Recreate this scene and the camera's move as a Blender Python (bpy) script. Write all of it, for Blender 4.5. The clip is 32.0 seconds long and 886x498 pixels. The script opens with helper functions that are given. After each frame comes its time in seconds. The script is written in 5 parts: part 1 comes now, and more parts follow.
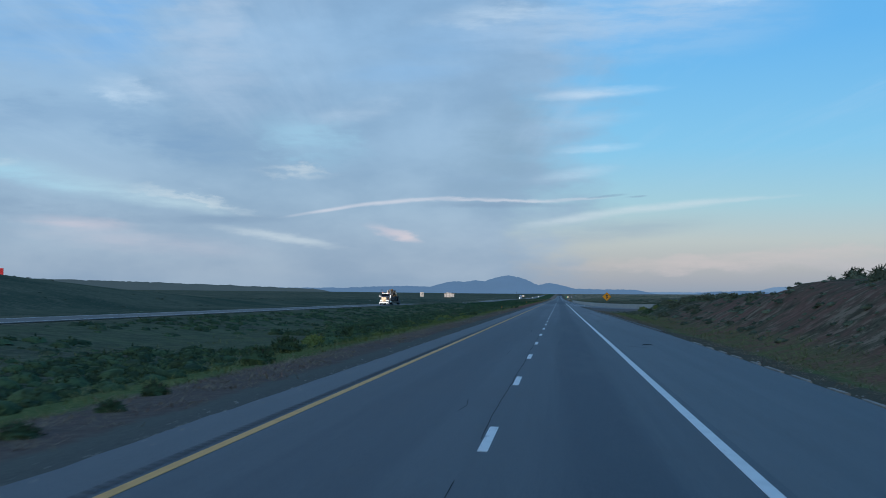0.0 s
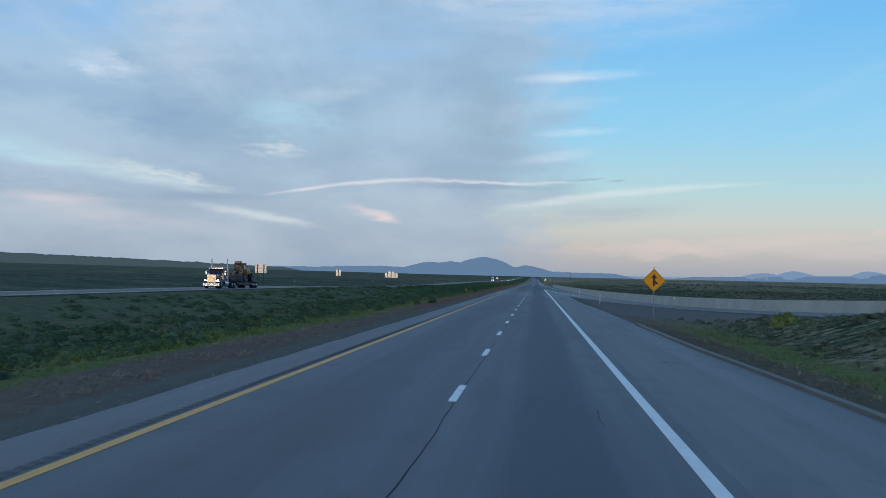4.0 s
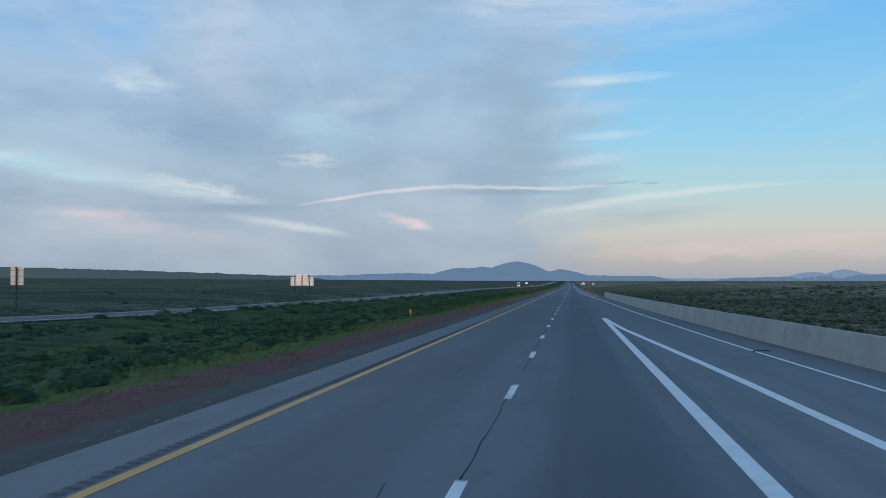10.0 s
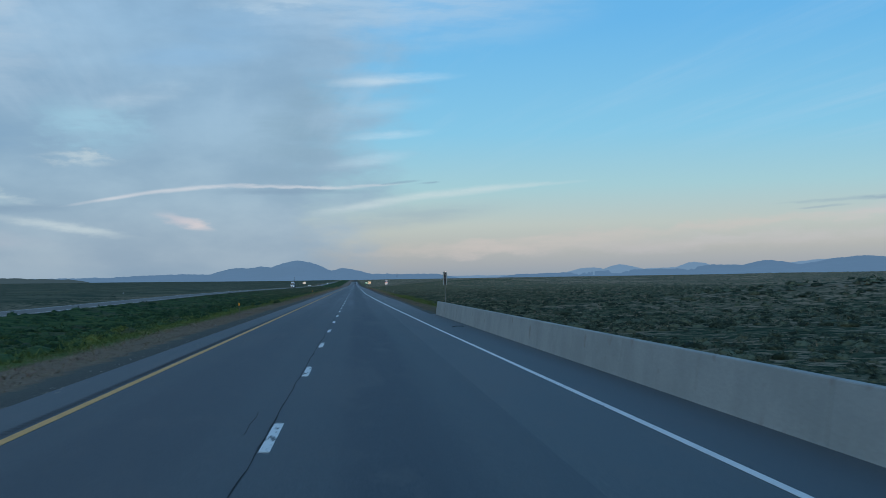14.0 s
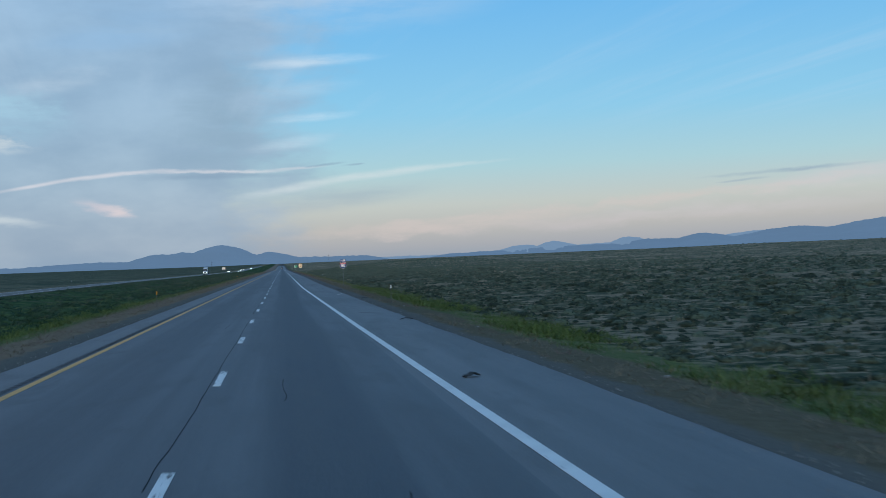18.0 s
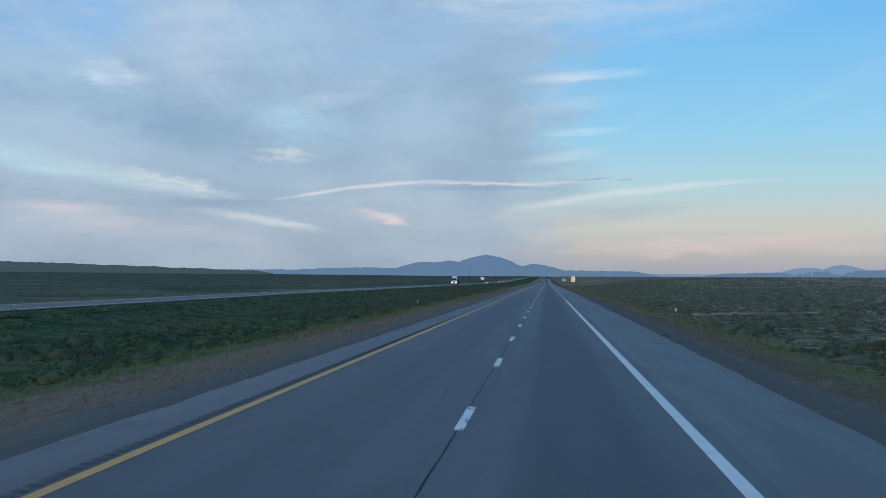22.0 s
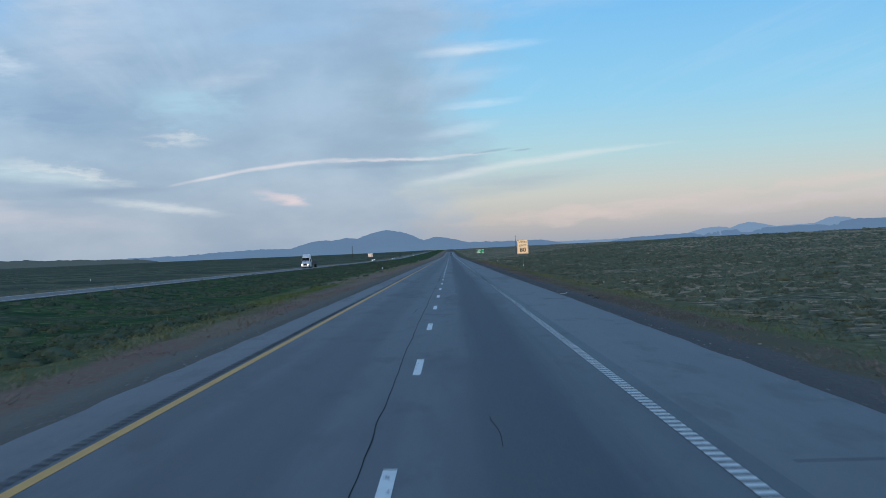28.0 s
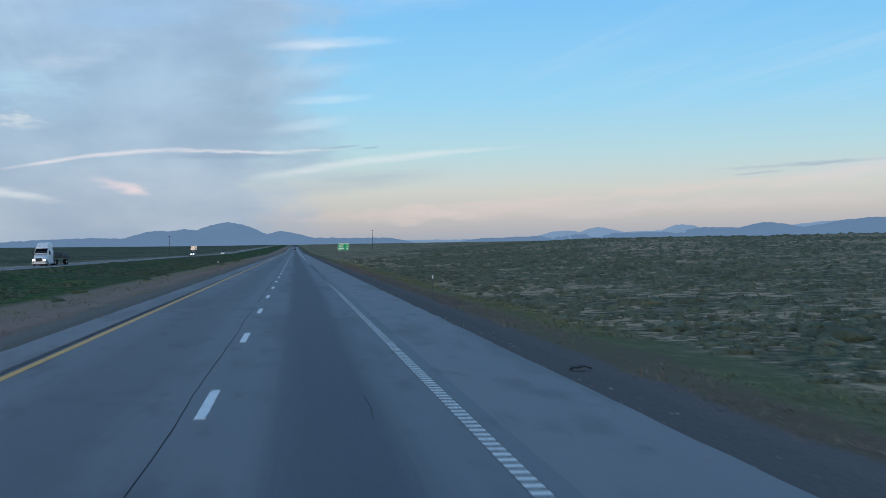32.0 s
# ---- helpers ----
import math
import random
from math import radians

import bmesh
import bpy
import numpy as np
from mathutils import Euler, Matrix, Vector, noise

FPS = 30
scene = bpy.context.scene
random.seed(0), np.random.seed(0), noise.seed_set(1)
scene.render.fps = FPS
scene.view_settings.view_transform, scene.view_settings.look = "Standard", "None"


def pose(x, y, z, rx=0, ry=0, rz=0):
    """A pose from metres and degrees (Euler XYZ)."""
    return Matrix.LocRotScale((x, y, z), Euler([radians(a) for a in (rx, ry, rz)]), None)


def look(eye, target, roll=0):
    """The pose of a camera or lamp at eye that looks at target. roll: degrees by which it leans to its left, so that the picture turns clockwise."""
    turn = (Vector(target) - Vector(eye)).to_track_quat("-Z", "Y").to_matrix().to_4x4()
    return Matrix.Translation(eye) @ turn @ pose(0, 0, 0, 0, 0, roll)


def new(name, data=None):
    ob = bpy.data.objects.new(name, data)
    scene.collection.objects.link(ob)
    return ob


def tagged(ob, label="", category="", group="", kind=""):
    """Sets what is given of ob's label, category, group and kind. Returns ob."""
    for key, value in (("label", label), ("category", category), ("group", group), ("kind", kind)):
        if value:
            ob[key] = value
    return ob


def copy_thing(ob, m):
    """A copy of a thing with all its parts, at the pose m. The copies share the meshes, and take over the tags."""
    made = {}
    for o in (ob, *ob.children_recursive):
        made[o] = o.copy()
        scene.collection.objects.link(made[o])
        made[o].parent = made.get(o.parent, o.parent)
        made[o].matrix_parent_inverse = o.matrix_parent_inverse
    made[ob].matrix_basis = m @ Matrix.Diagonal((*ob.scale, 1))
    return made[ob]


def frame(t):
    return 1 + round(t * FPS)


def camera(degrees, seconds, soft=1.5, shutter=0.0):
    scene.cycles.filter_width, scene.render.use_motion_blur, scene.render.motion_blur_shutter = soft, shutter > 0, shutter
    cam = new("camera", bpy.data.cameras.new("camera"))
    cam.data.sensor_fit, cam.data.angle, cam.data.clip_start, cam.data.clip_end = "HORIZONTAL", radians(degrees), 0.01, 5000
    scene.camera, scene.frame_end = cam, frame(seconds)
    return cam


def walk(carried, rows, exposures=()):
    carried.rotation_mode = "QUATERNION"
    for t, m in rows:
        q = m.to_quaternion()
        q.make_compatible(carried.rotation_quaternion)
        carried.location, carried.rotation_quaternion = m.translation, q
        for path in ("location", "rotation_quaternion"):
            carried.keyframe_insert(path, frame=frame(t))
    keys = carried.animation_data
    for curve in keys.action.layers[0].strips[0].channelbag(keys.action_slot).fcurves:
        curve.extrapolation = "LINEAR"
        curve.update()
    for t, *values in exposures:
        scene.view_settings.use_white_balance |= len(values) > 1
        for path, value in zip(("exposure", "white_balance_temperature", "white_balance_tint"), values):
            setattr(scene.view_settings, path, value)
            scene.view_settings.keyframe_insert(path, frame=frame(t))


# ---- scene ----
cam = camera(43.5, 32.0, soft=.65, shutter=.18)

# seconds, x, y, z, heading, climb, lean
ROWS = (
    (0.0, 1.11, -3.50, 2.237, 6.00, 2.45, 0.34),
    (0.5, 1.27, 13.27, 2.233, 5.32, 1.61, -1.04),
    (1.0, 1.24, 26.44, 2.234, 3.45, 1.31, -2.03),
    (1.5, 1.50, 44.10, 2.228, 3.42, 1.17, 0.61),
    (2.0, 1.43, 59.90, 2.230, 3.04, 0.61, 1.48),
    (2.5, 1.38, 78.40, 2.231, 4.36, 0.61, 0.80),
    (3.0, 1.49, 96.60, 2.228, 5.05, 0.91, 0.91),
    (3.5, 1.50, 111.40, 2.228, 4.76, 1.48, 1.49),
    (5.5, 1.31, 176.94, 2.232, 6.62, 1.58, -1.04),
    (6.0, 1.26, 193.32, 2.233, 8.80, 1.93, -1.02),
    (6.5, 1.19, 209.22, 2.235, 11.01, 2.83, -0.60),
    (7.0, 1.12, 225.12, 2.237, 12.35, 3.30, -0.63),
    (7.5, 1.13, 241.18, 2.236, 12.65, 2.57, -0.86),
    (8.0, 1.14, 257.24, 2.236, 12.20, 1.53, 0.25),
    (8.5, 1.16, 273.06, 2.236, 11.83, 1.11, 0.36),
    (9.0, 1.18, 288.89, 2.235, 10.59, 0.89, 0.75),
    (9.5, 1.22, 304.48, 2.234, 8.69, 1.55, 0.20),
    (10.0, 1.25, 320.08, 2.234, 6.62, 1.82, 0.07),
    (10.5, 1.30, 336.30, 2.233, 4.42, 1.93, -0.25),
    (11.0, 1.35, 352.53, 2.231, 2.59, 2.01, 0.86),
    (11.5, 1.36, 368.80, 2.231, 1.24, 2.47, 0.98),
    (12.0, 1.36, 385.08, 2.231, 0.09, 3.48, -0.10),
    (12.5, 1.33, 400.58, 2.232, -0.98, 3.66, -0.45),
    (13.0, 1.30, 416.07, 2.233, -1.97, 2.90, -1.43),
    (13.5, 1.27, 432.40, 2.233, -2.97, 2.42, -1.58),
    (14.0, 1.24, 448.72, 2.234, -4.56, 1.71, -0.87),
    (14.5, 1.25, 464.68, 2.234, -6.16, 1.64, -1.29),
    (15.0, 1.27, 480.64, 2.233, -7.47, 1.76, -1.53),
    (15.5, 1.28, 496.55, 2.233, -7.89, 1.20, -1.83),
    (17.5, 1.32, 560.16, 2.232, -9.35, 0.64, -2.85),
    (18.0, 1.33, 576.07, 2.232, -8.30, 0.61, -2.35),
    (18.5, 1.37, 592.04, 2.231, -5.36, 0.99, -1.98),
    (19.0, 1.41, 608.01, 2.230, -2.69, 1.48, -2.15),
    (19.5, 1.46, 623.94, 2.229, -1.63, 1.33, -2.40),
    (20.0, 1.51, 639.88, 2.228, -0.55, 1.44, -1.45),
    (20.5, 1.47, 655.89, 2.229, 0.47, 1.53, -0.63),
    (21.0, 1.42, 671.90, 2.230, 1.75, 1.41, 0.12),
    (21.5, 1.36, 687.59, 2.231, 3.73, 1.79, 0.07),
    (22.0, 1.30, 703.29, 2.232, 5.34, 1.59, 0.27),
    (22.5, 1.23, 718.87, 2.234, 6.51, 1.26, -0.16),
    (23.0, 1.17, 734.46, 2.236, 6.97, 1.79, -1.15),
    (23.5, 1.02, 750.63, 2.239, 7.33, 2.78, -1.25),
    (24.0, 0.87, 766.81, 2.242, 8.17, 3.14, -0.70),
    (24.5, 0.84, 782.69, 2.243, 8.42, 3.03, -0.15),
    (25.0, 0.81, 798.57, 2.244, 7.82, 2.96, -0.40),
    (25.5, 0.75, 814.59, 2.245, 6.22, 1.76, -1.10),
    (26.0, 0.70, 830.61, 2.246, 4.92, 1.34, -2.25),
    (26.5, 0.71, 846.46, 2.246, 3.77, 0.97, -2.15),
    (28.5, 0.74, 909.89, 2.245, -0.88, 0.17, -2.57),
    (29.0, 0.74, 925.75, 2.245, -2.22, 0.14, -1.64),
    (29.5, 0.84, 941.75, 2.243, -3.26, 0.02, -0.45),
    (30.0, 0.94, 957.75, 2.241, -3.97, -0.13, -0.89),
    (30.5, 1.04, 973.70, 2.238, -5.29, 0.15, -1.31),
    (31.0, 1.13, 989.66, 2.236, -6.22, 0.11, -1.42),
    (31.5, 1.21, 1005.73, 2.235, -6.53, 0.01, -0.52),
    (32.0, 1.28, 1021.81, 2.233, -7.61, -0.12, -0.88),
)

path = []
for t, x, y, z, yaw, climb, lean in ROWS:
    eye = Vector((x, y, z))
    way = Vector((-math.sin(radians(yaw)) * math.cos(radians(climb)), math.cos(radians(yaw)) * math.cos(radians(climb)), math.sin(radians(climb))))
    path.append((t, look(eye, eye + way * 10, lean)))
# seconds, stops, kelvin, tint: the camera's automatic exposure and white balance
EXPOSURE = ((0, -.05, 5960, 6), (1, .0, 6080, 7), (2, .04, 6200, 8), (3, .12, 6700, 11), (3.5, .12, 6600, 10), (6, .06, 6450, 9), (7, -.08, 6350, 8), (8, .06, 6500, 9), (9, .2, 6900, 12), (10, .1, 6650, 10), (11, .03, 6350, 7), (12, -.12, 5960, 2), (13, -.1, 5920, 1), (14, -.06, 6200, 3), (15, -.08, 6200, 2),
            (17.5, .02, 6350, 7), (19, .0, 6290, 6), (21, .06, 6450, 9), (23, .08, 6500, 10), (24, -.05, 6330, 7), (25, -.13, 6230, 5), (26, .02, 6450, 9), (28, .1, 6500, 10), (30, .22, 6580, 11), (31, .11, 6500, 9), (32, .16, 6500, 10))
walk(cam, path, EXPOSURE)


# ---- node helpers ----
def node(tree, kind, **values):
    n = tree.nodes.new(kind)
    for key, value in values.items():
        setattr(n, key, value)
    return n


def put(tree, socket, value):
    if isinstance(value, bpy.types.NodeSocket):
        tree.links.new(value, socket)
    elif isinstance(value, (tuple, list)) and len(value) == 3 and socket.type == "RGBA":
        socket.default_value = (*value, 1)
    else:
        socket.default_value = value


def calc(tree, op, a, b=0.0, c=0.0, clamp=False):
    n = node(tree, "ShaderNodeMath", operation=op, use_clamp=clamp)
    for i, v in enumerate((a, b, c)):
        put(tree, n.inputs[i], v)
    return n.outputs[0]


def blend(tree, fac, a, b):
    n = node(tree, "ShaderNodeMix", data_type="RGBA")
    put(tree, n.inputs[0], fac)
    put(tree, n.inputs[6], a)
    put(tree, n.inputs[7], b)
    return n.outputs[2]


def remap(tree, value, a, b, c=0.0, d=1.0):
    n = node(tree, "ShaderNodeMapRange", interpolation_type="SMOOTHSTEP")
    for i, v in enumerate((value, a, b, c, d)):
        put(tree, n.inputs[i], v)
    return n.outputs[0]


def noisy(tree, vector, scale, detail=4.0, rough=0.55):
    n = node(tree, "ShaderNodeTexNoise")
    put(tree, n.inputs["Vector"], vector)
    put(tree, n.inputs["Scale"], scale)
    put(tree, n.inputs["Detail"], detail)
    put(tree, n.inputs["Roughness"], rough)
    return n.outputs["Fac"]


def moved(tree, vector, loc=(0, 0, 0), turn=0.0, size=(1, 1, 1), kind="POINT"):
    n = node(tree, "ShaderNodeMapping", vector_type=kind)
    put(tree, n.inputs["Vector"], vector)
    put(tree, n.inputs["Location"], loc)
    put(tree, n.inputs["Rotation"], (0, 0, radians(turn)))
    put(tree, n.inputs["Scale"], size)
    return n.outputs[0]


# ---- sky: early light from behind, high thin cloud over the left half ----
world = bpy.data.worlds.new("sky")
scene.world = world
world.use_nodes = True
wt = world.node_tree
wt.nodes.clear()
direction = node(wt, "ShaderNodeTexCoord").outputs["Generated"]
parts_of = node(wt, "ShaderNodeSeparateXYZ")
put(wt, parts_of.inputs[0], direction)
az = calc(wt, "MULTIPLY", calc(wt, "ARCTAN2", parts_of.outputs[0], parts_of.outputs[1]), 57.2958)
el = calc(wt, "MULTIPLY", calc(wt, "ARCSINE", parts_of.outputs[2]), 57.2958)
flat = node(wt, "ShaderNodeCombineXYZ")
put(wt, flat.inputs[0], az)
put(wt, flat.inputs[1], el)
flat = flat.outputs[0]


def ramp(tree, fac, stops):
    n = node(tree, "ShaderNodeValToRGB")
    while len(n.color_ramp.elements) < len(stops):
        n.color_ramp.elements.new(0.5)
    for e, (at, colour) in zip(n.color_ramp.elements, stops):
        e.position, e.color = at, (*colour, 1)
    put(tree, n.inputs[0], fac)
    return n.outputs[0]


SKY_TOP = 40.0
el01 = calc(wt, "DIVIDE", el, SKY_TOP, clamp=True)
clear = ramp(wt, el01, [(0.0, (.31, .38, .48)), (.02, (.42, .44, .49)), (.042, (.52, .515, .515)), (.072, (.575, .615, .605)),
                        (.12, (.43, .66, .75)), (.19, (.28, .62, .88)), (.33, (.165, .50, .90)), (1.0, (.09, .30, .68))])
veil = ramp(wt, el01, [(0.0, (.29, .375, .48)), (.03, (.355, .43, .52)), (.09, (.375, .48, .59)), (.18, (.33, .47, .62)),
                       (.34, (.31, .49, .70)), (1.0, (.20, .36, .62))])
nishita = node(wt, "ShaderNodeTexSky", sky_type="NISHITA", sun_disc=False, sun_elevation=radians(3), sun_rotation=radians(192))
air = node(wt, "ShaderNodeVectorMath", operation="SCALE")
put(wt, air.inputs[0], nishita.outputs[0])
put(wt, air.inputs["Scale"], 0.12)
sky = blend(wt, 0.12, clear, air.outputs[0])

# the high cloud lies on a level sheet; its combing runs away from the viewer a little left of the road
steep = calc(wt, "MAXIMUM", parts_of.outputs[2], .035)
plane = node(wt, "ShaderNodeCombineXYZ")
put(wt, plane.inputs[0], calc(wt, "DIVIDE", parts_of.outputs[0], steep))
put(wt, plane.inputs[1], calc(wt, "DIVIDE", parts_of.outputs[1], steep))
plane = moved(wt, plane.outputs[0], turn=-7)

warp = calc(wt, "SUBTRACT", noisy(wt, moved(wt, flat, size=(.06, .14, 1)), 1.0, 3.0), 0.5)
warp2 = calc(wt, "SUBTRACT", noisy(wt, moved(wt, flat, loc=(7, 3, 0), size=(.30, .8, 1)), 1.0, 5.0), 0.5)
bent = node(wt, "ShaderNodeCombineXYZ")
ruffle = calc(wt, "SUBTRACT", noisy(wt, moved(wt, flat, loc=(5, 2, 0), turn=-10, size=(.55, 1.5, 1)), 1.0, 6.0, .62), 0.5)
put(wt, bent.inputs[0], calc(wt, "MULTIPLY_ADD", ruffle, 3.4, calc(wt, "MULTIPLY_ADD", warp2, 3.4, az)))
put(wt, bent.inputs[1], calc(wt, "MULTIPLY_ADD", ruffle, 1.1, calc(wt, "MULTIPLY_ADD", warp2, 1.3, el)))
bent = bent.outputs[0]
shred = noisy(wt, moved(wt, flat, loc=(9, 4, 0), turn=6, size=(.22, 1.3, 1)), 1.0, 6.0, .62)
shred = remap(wt, shred, .34, .62, .45, 1.0)
frayed = node(wt, "ShaderNodeCombineXYZ")
fray = calc(wt, "SUBTRACT", noisy(wt, moved(wt, flat, loc=(2, 8, 0), size=(.9, 3.2, 1)), 1.0, 4.0), 0.5)
put(wt, frayed.inputs[0], calc(wt, "MULTIPLY_ADD", fray, 1.3, az))
put(wt, frayed.inputs[1], calc(wt, "MULTIPLY_ADD", fray, .24, el))
frayed = frayed.outputs[0]

# the sheet of cloud: full to the left, its frayed edge close to the road's line
edge = calc(wt, "ADD", az, calc(wt, "MULTIPLY", warp, -9.0))
edge = calc(wt, "ADD", edge, calc(wt, "MULTIPLY", warp2, -8.0))
sheet = remap(wt, edge, 3.6, -2.6)
billow = noisy(wt, moved(wt, plane, size=(.42, .10, 1)), 1.0, 4.0, .5)
billow = calc(wt, "MULTIPLY_ADD", calc(wt, "SUBTRACT", billow, .5), remap(wt, el, 2.5, 7.5), .5)
puff = noisy(wt, moved(wt, flat, loc=(4, 1, 0), turn=-12, size=(.12, .26, 1)), 1.0, 5.0, .55)
lit = remap(wt, calc(wt, "ADD", calc(wt, "MULTIPLY", billow, .45), calc(wt, "MULTIPLY", puff, .55)), .40, .60)
cloud = blend(wt, lit, blend(wt, 0.55, veil, (.255, .355, .49)), blend(wt, .22, veil, (.525, .615, .725)))
sky = blend(wt, calc(wt, "MULTIPLY", sheet, .92), sky, cloud)

WHITE, PINK, ROSE, GREY, BLUE, CREAM = (.74, .83, .92), (.80, .75, .78), (.70, .61, .65), (.25, .345, .47), (.225, .36, .54), (.70, .745, .76)
DEEP, CYAN, LILAC, TEAL, PEACH = (.185, .44, .80), (.40, .64, .78), (.49, .59, .725), (.275, .40, .515), (.66, .565, .54)


def float_clouds(sky_, rows_, space):
    """Soft drifts: azimuth, height, half length, half width, tilt, strength, colour."""
    for a0, e0, length, width, tilt, strength, colour in rows_:
        ball = node(wt, "ShaderNodeTexGradient", gradient_type="SPHERICAL")
        put(wt, ball.inputs[0], moved(wt, space, (a0, e0, 0), tilt, (length * 1.25, width * 1.5, 1), "TEXTURE"))
        fill = calc(wt, "MULTIPLY", remap(wt, ball.outputs["Fac"], 0.0, .9), strength)
        sky_ = blend(wt, calc(wt, "MULTIPLY", fill, shred), sky_, colour)
    return sky_


# openings and folds of the sheet
FOLDS = (
    (-23.5, 16.0, 4.2, 3.6, 20, .80, DEEP), (-27.0, 12.4, 3.6, 1.6, -20, .40, DEEP), (-22.4, 12.4, 2.0, 1.4, 30, .35, DEEP),
    (-15.2, 19.5, 3.2, 2.0, 62, .55, LILAC), (-17.8, 15.0, 4.2, 1.8, 75, .55, LILAC), (-17.6, 11.4, 3.4, 2.4, 80, .45, LILAC),
    (-29.5, 9.0, 6.5, 1.0, -2, .65, BLUE), (-20.0, 8.0, 5.0, 1.0, -14, .65, BLUE), (-33.0, 10.6, 4.5, 1.2, -24, .45, WHITE),
    (-7.4, 11.7, 4.6, .8, 8, .50, (.29, .49, .74)), (-5.0, 13.2, 5.0, .8, 4, .45, (.29, .49, .74)), (-2.6, 7.6, 3.6, 2.4, 62, .55, TEAL),
)
# spreading plumes overhead
PLUMES = (
    (3.5, 14.2, 10.0, 1.3, 5, .72, (.47, .61, .78)), (7.0, 12.9, 6.5, .9, 7, .35, (.42, .60, .79)), (12.0, 15.4, 6.5, .55, 5, .60, WHITE), (17.6, 15.5, 4.0, .28, 3, .55, WHITE),
    (18.5, 16.9, 6.0, .6, 12, .50, WHITE), (-8.6, 18.8, 3.8, .8, 20, .80, (.76, .84, .92)), (-12.2, 17.2, 2.0, .7, 30, .50, WHITE), (-3.2, 14.4, 4.0, .5, 3, .35, WHITE), (0.5, 18.2, 5.0, 1.4, 14, .6, (.19, .48, .86)),
)
sky = float_clouds(sky, FOLDS, bent)
sky = float_clouds(sky, PLUMES, bent)

# fine combed streaks
comb = noisy(wt, moved(wt, plane, size=(1.5, .12, 1)), 1.0, 6.0, .62)
comb = calc(wt, "MULTIPLY", remap(wt, comb, .48, .75), remap(wt, el, 4.0, 10.0))
sky = blend(wt, calc(wt, "MULTIPLY", comb, .30), sky, (.54, .67, .82))

# the clear wedge under the sheet, narrowing to a point left of the road
bent_el = calc(wt, "MULTIPLY_ADD", warp2, .7, el)
west_of = calc(wt, "SUBTRACT", -15.2, az)
wedge_top = calc(wt, "MULTIPLY_ADD", west_of, .20, 4.45)
wedge_low = calc(wt, "MULTIPLY_ADD", calc(wt, "MAXIMUM", calc(wt, "SUBTRACT", west_of, 2.3), 0.0), .135, 4.02)
wedge = calc(wt, "MULTIPLY", remap(wt, calc(wt, "SUBTRACT", wedge_top, bent_el), -.2, 1.1), remap(wt, calc(wt, "SUBTRACT", bent_el, wedge_low), -.25, .40))
wedge = calc(wt, "MULTIPLY", wedge, remap(wt, west_of, -.4, 3.0))
sky = blend(wt, calc(wt, "MULTIPLY", calc(wt, "MULTIPLY", wedge, shred), .95), sky, blend(wt, remap(wt, west_of, 2.0, 14.0), (.56, .68, .73), (.42, .645, .765)))

SCRAPS = (
    (-13.0, 7.9, 3.0, 1.1, -10, .60, CYAN), (-13.5, 6.35, 1.9, .30, -3, .55, CREAM), (-21.9, 10.1, 2.0, .6, -4, .45, WHITE), (-29.5, 6.25, 2.6, .30, 4, .55, CREAM), (-18.6, 4.75, 3.4, .26, -11, .55, CREAM),
    (-10.6, 9.4, 2.6, .5, 12, .25, WHITE), (-26.0, 4.0, 8.0, .55, -6, .45, GREY),
)
sky = float_clouds(sky, SCRAPS, bent)
# the long lit streak and what floats about it
STREAK = (
    (-18.2, 3.82, 4.6, .22, 1.5, .70, GREY), (-14.3, 2.98, 3.6, .24, -8.5, .60, CREAM), (-24.3, 3.5, 3.0, .32, -2, .55, ROSE), (-21, 2.6, 6, .5, -4, .3, ROSE),
    (-11.8, 4.42, 2.4, .09, 9.5, .58, PINK), (-8.7, 4.85, 2.6, .11, 5.5, .64, PINK), (-5.7, 5.03, 2.6, .12, .5, .68, PINK), (-2.4, 4.94, 2.8, .10, -1, .62, PINK), (.5, 5.0, 2.2, .08, 3, .52, PINK), (-3.0, 4.74, 4.6, .14, 0, .55, GREY),
    (2.5, 5.18, 1.0, .07, 5, .8, GREY), (3.8, 5.12, .6, .06, 4, .7, GREY), (-8.6, 3.25, 1.5, .28, -16, .60, ROSE), (-7.9, 3.10, .9, .26, -12, .65, (.78, .66, .66)),
)
EAST_OF_ROAD = (
    (.6, 4.0, 3.2, .20, 8, .55, CREAM), (5.2, 4.62, 4.6, .20, 5, .62, CREAM), (9.6, 4.95, 2.6, .10, 3, .35, CREAM), (3.2, 3.4, 5.0, .5, 6, .32, GREY), (2.0, 10.40, 3.4, .26, 3, .50, WHITE), (1.8, 7.60, 2.2, .20, 3, .42, WHITE), (.8, 6.3, 2.4, .3, 8, .30, WHITE), (1.4, 9.0, 3.0, .4, 6, .18, WHITE),
    (25.6, 3.78, 4.0, .10, 2, .70, GREY), (23.6, 3.42, 1.3, .06, 3, .6, GREY),
)
HORIZON = (
    (7.0, 1.75, 7.0, .36, 2, .60, PEACH), (14.0, 2.35, 9.0, .30, 3, .50, PEACH), (22.0, 2.9, 8.0, .26, 3.5, .45, PEACH), (20, 1.9, 12, .4, 2, .28, ROSE), (30, 3.4, 8, .5, 3, .35, ROSE),
)
sky = float_clouds(sky, STREAK, frayed)
sky = float_clouds(sky, EAST_OF_ROAD, frayed)
sky = float_clouds(sky, HORIZON, bent)

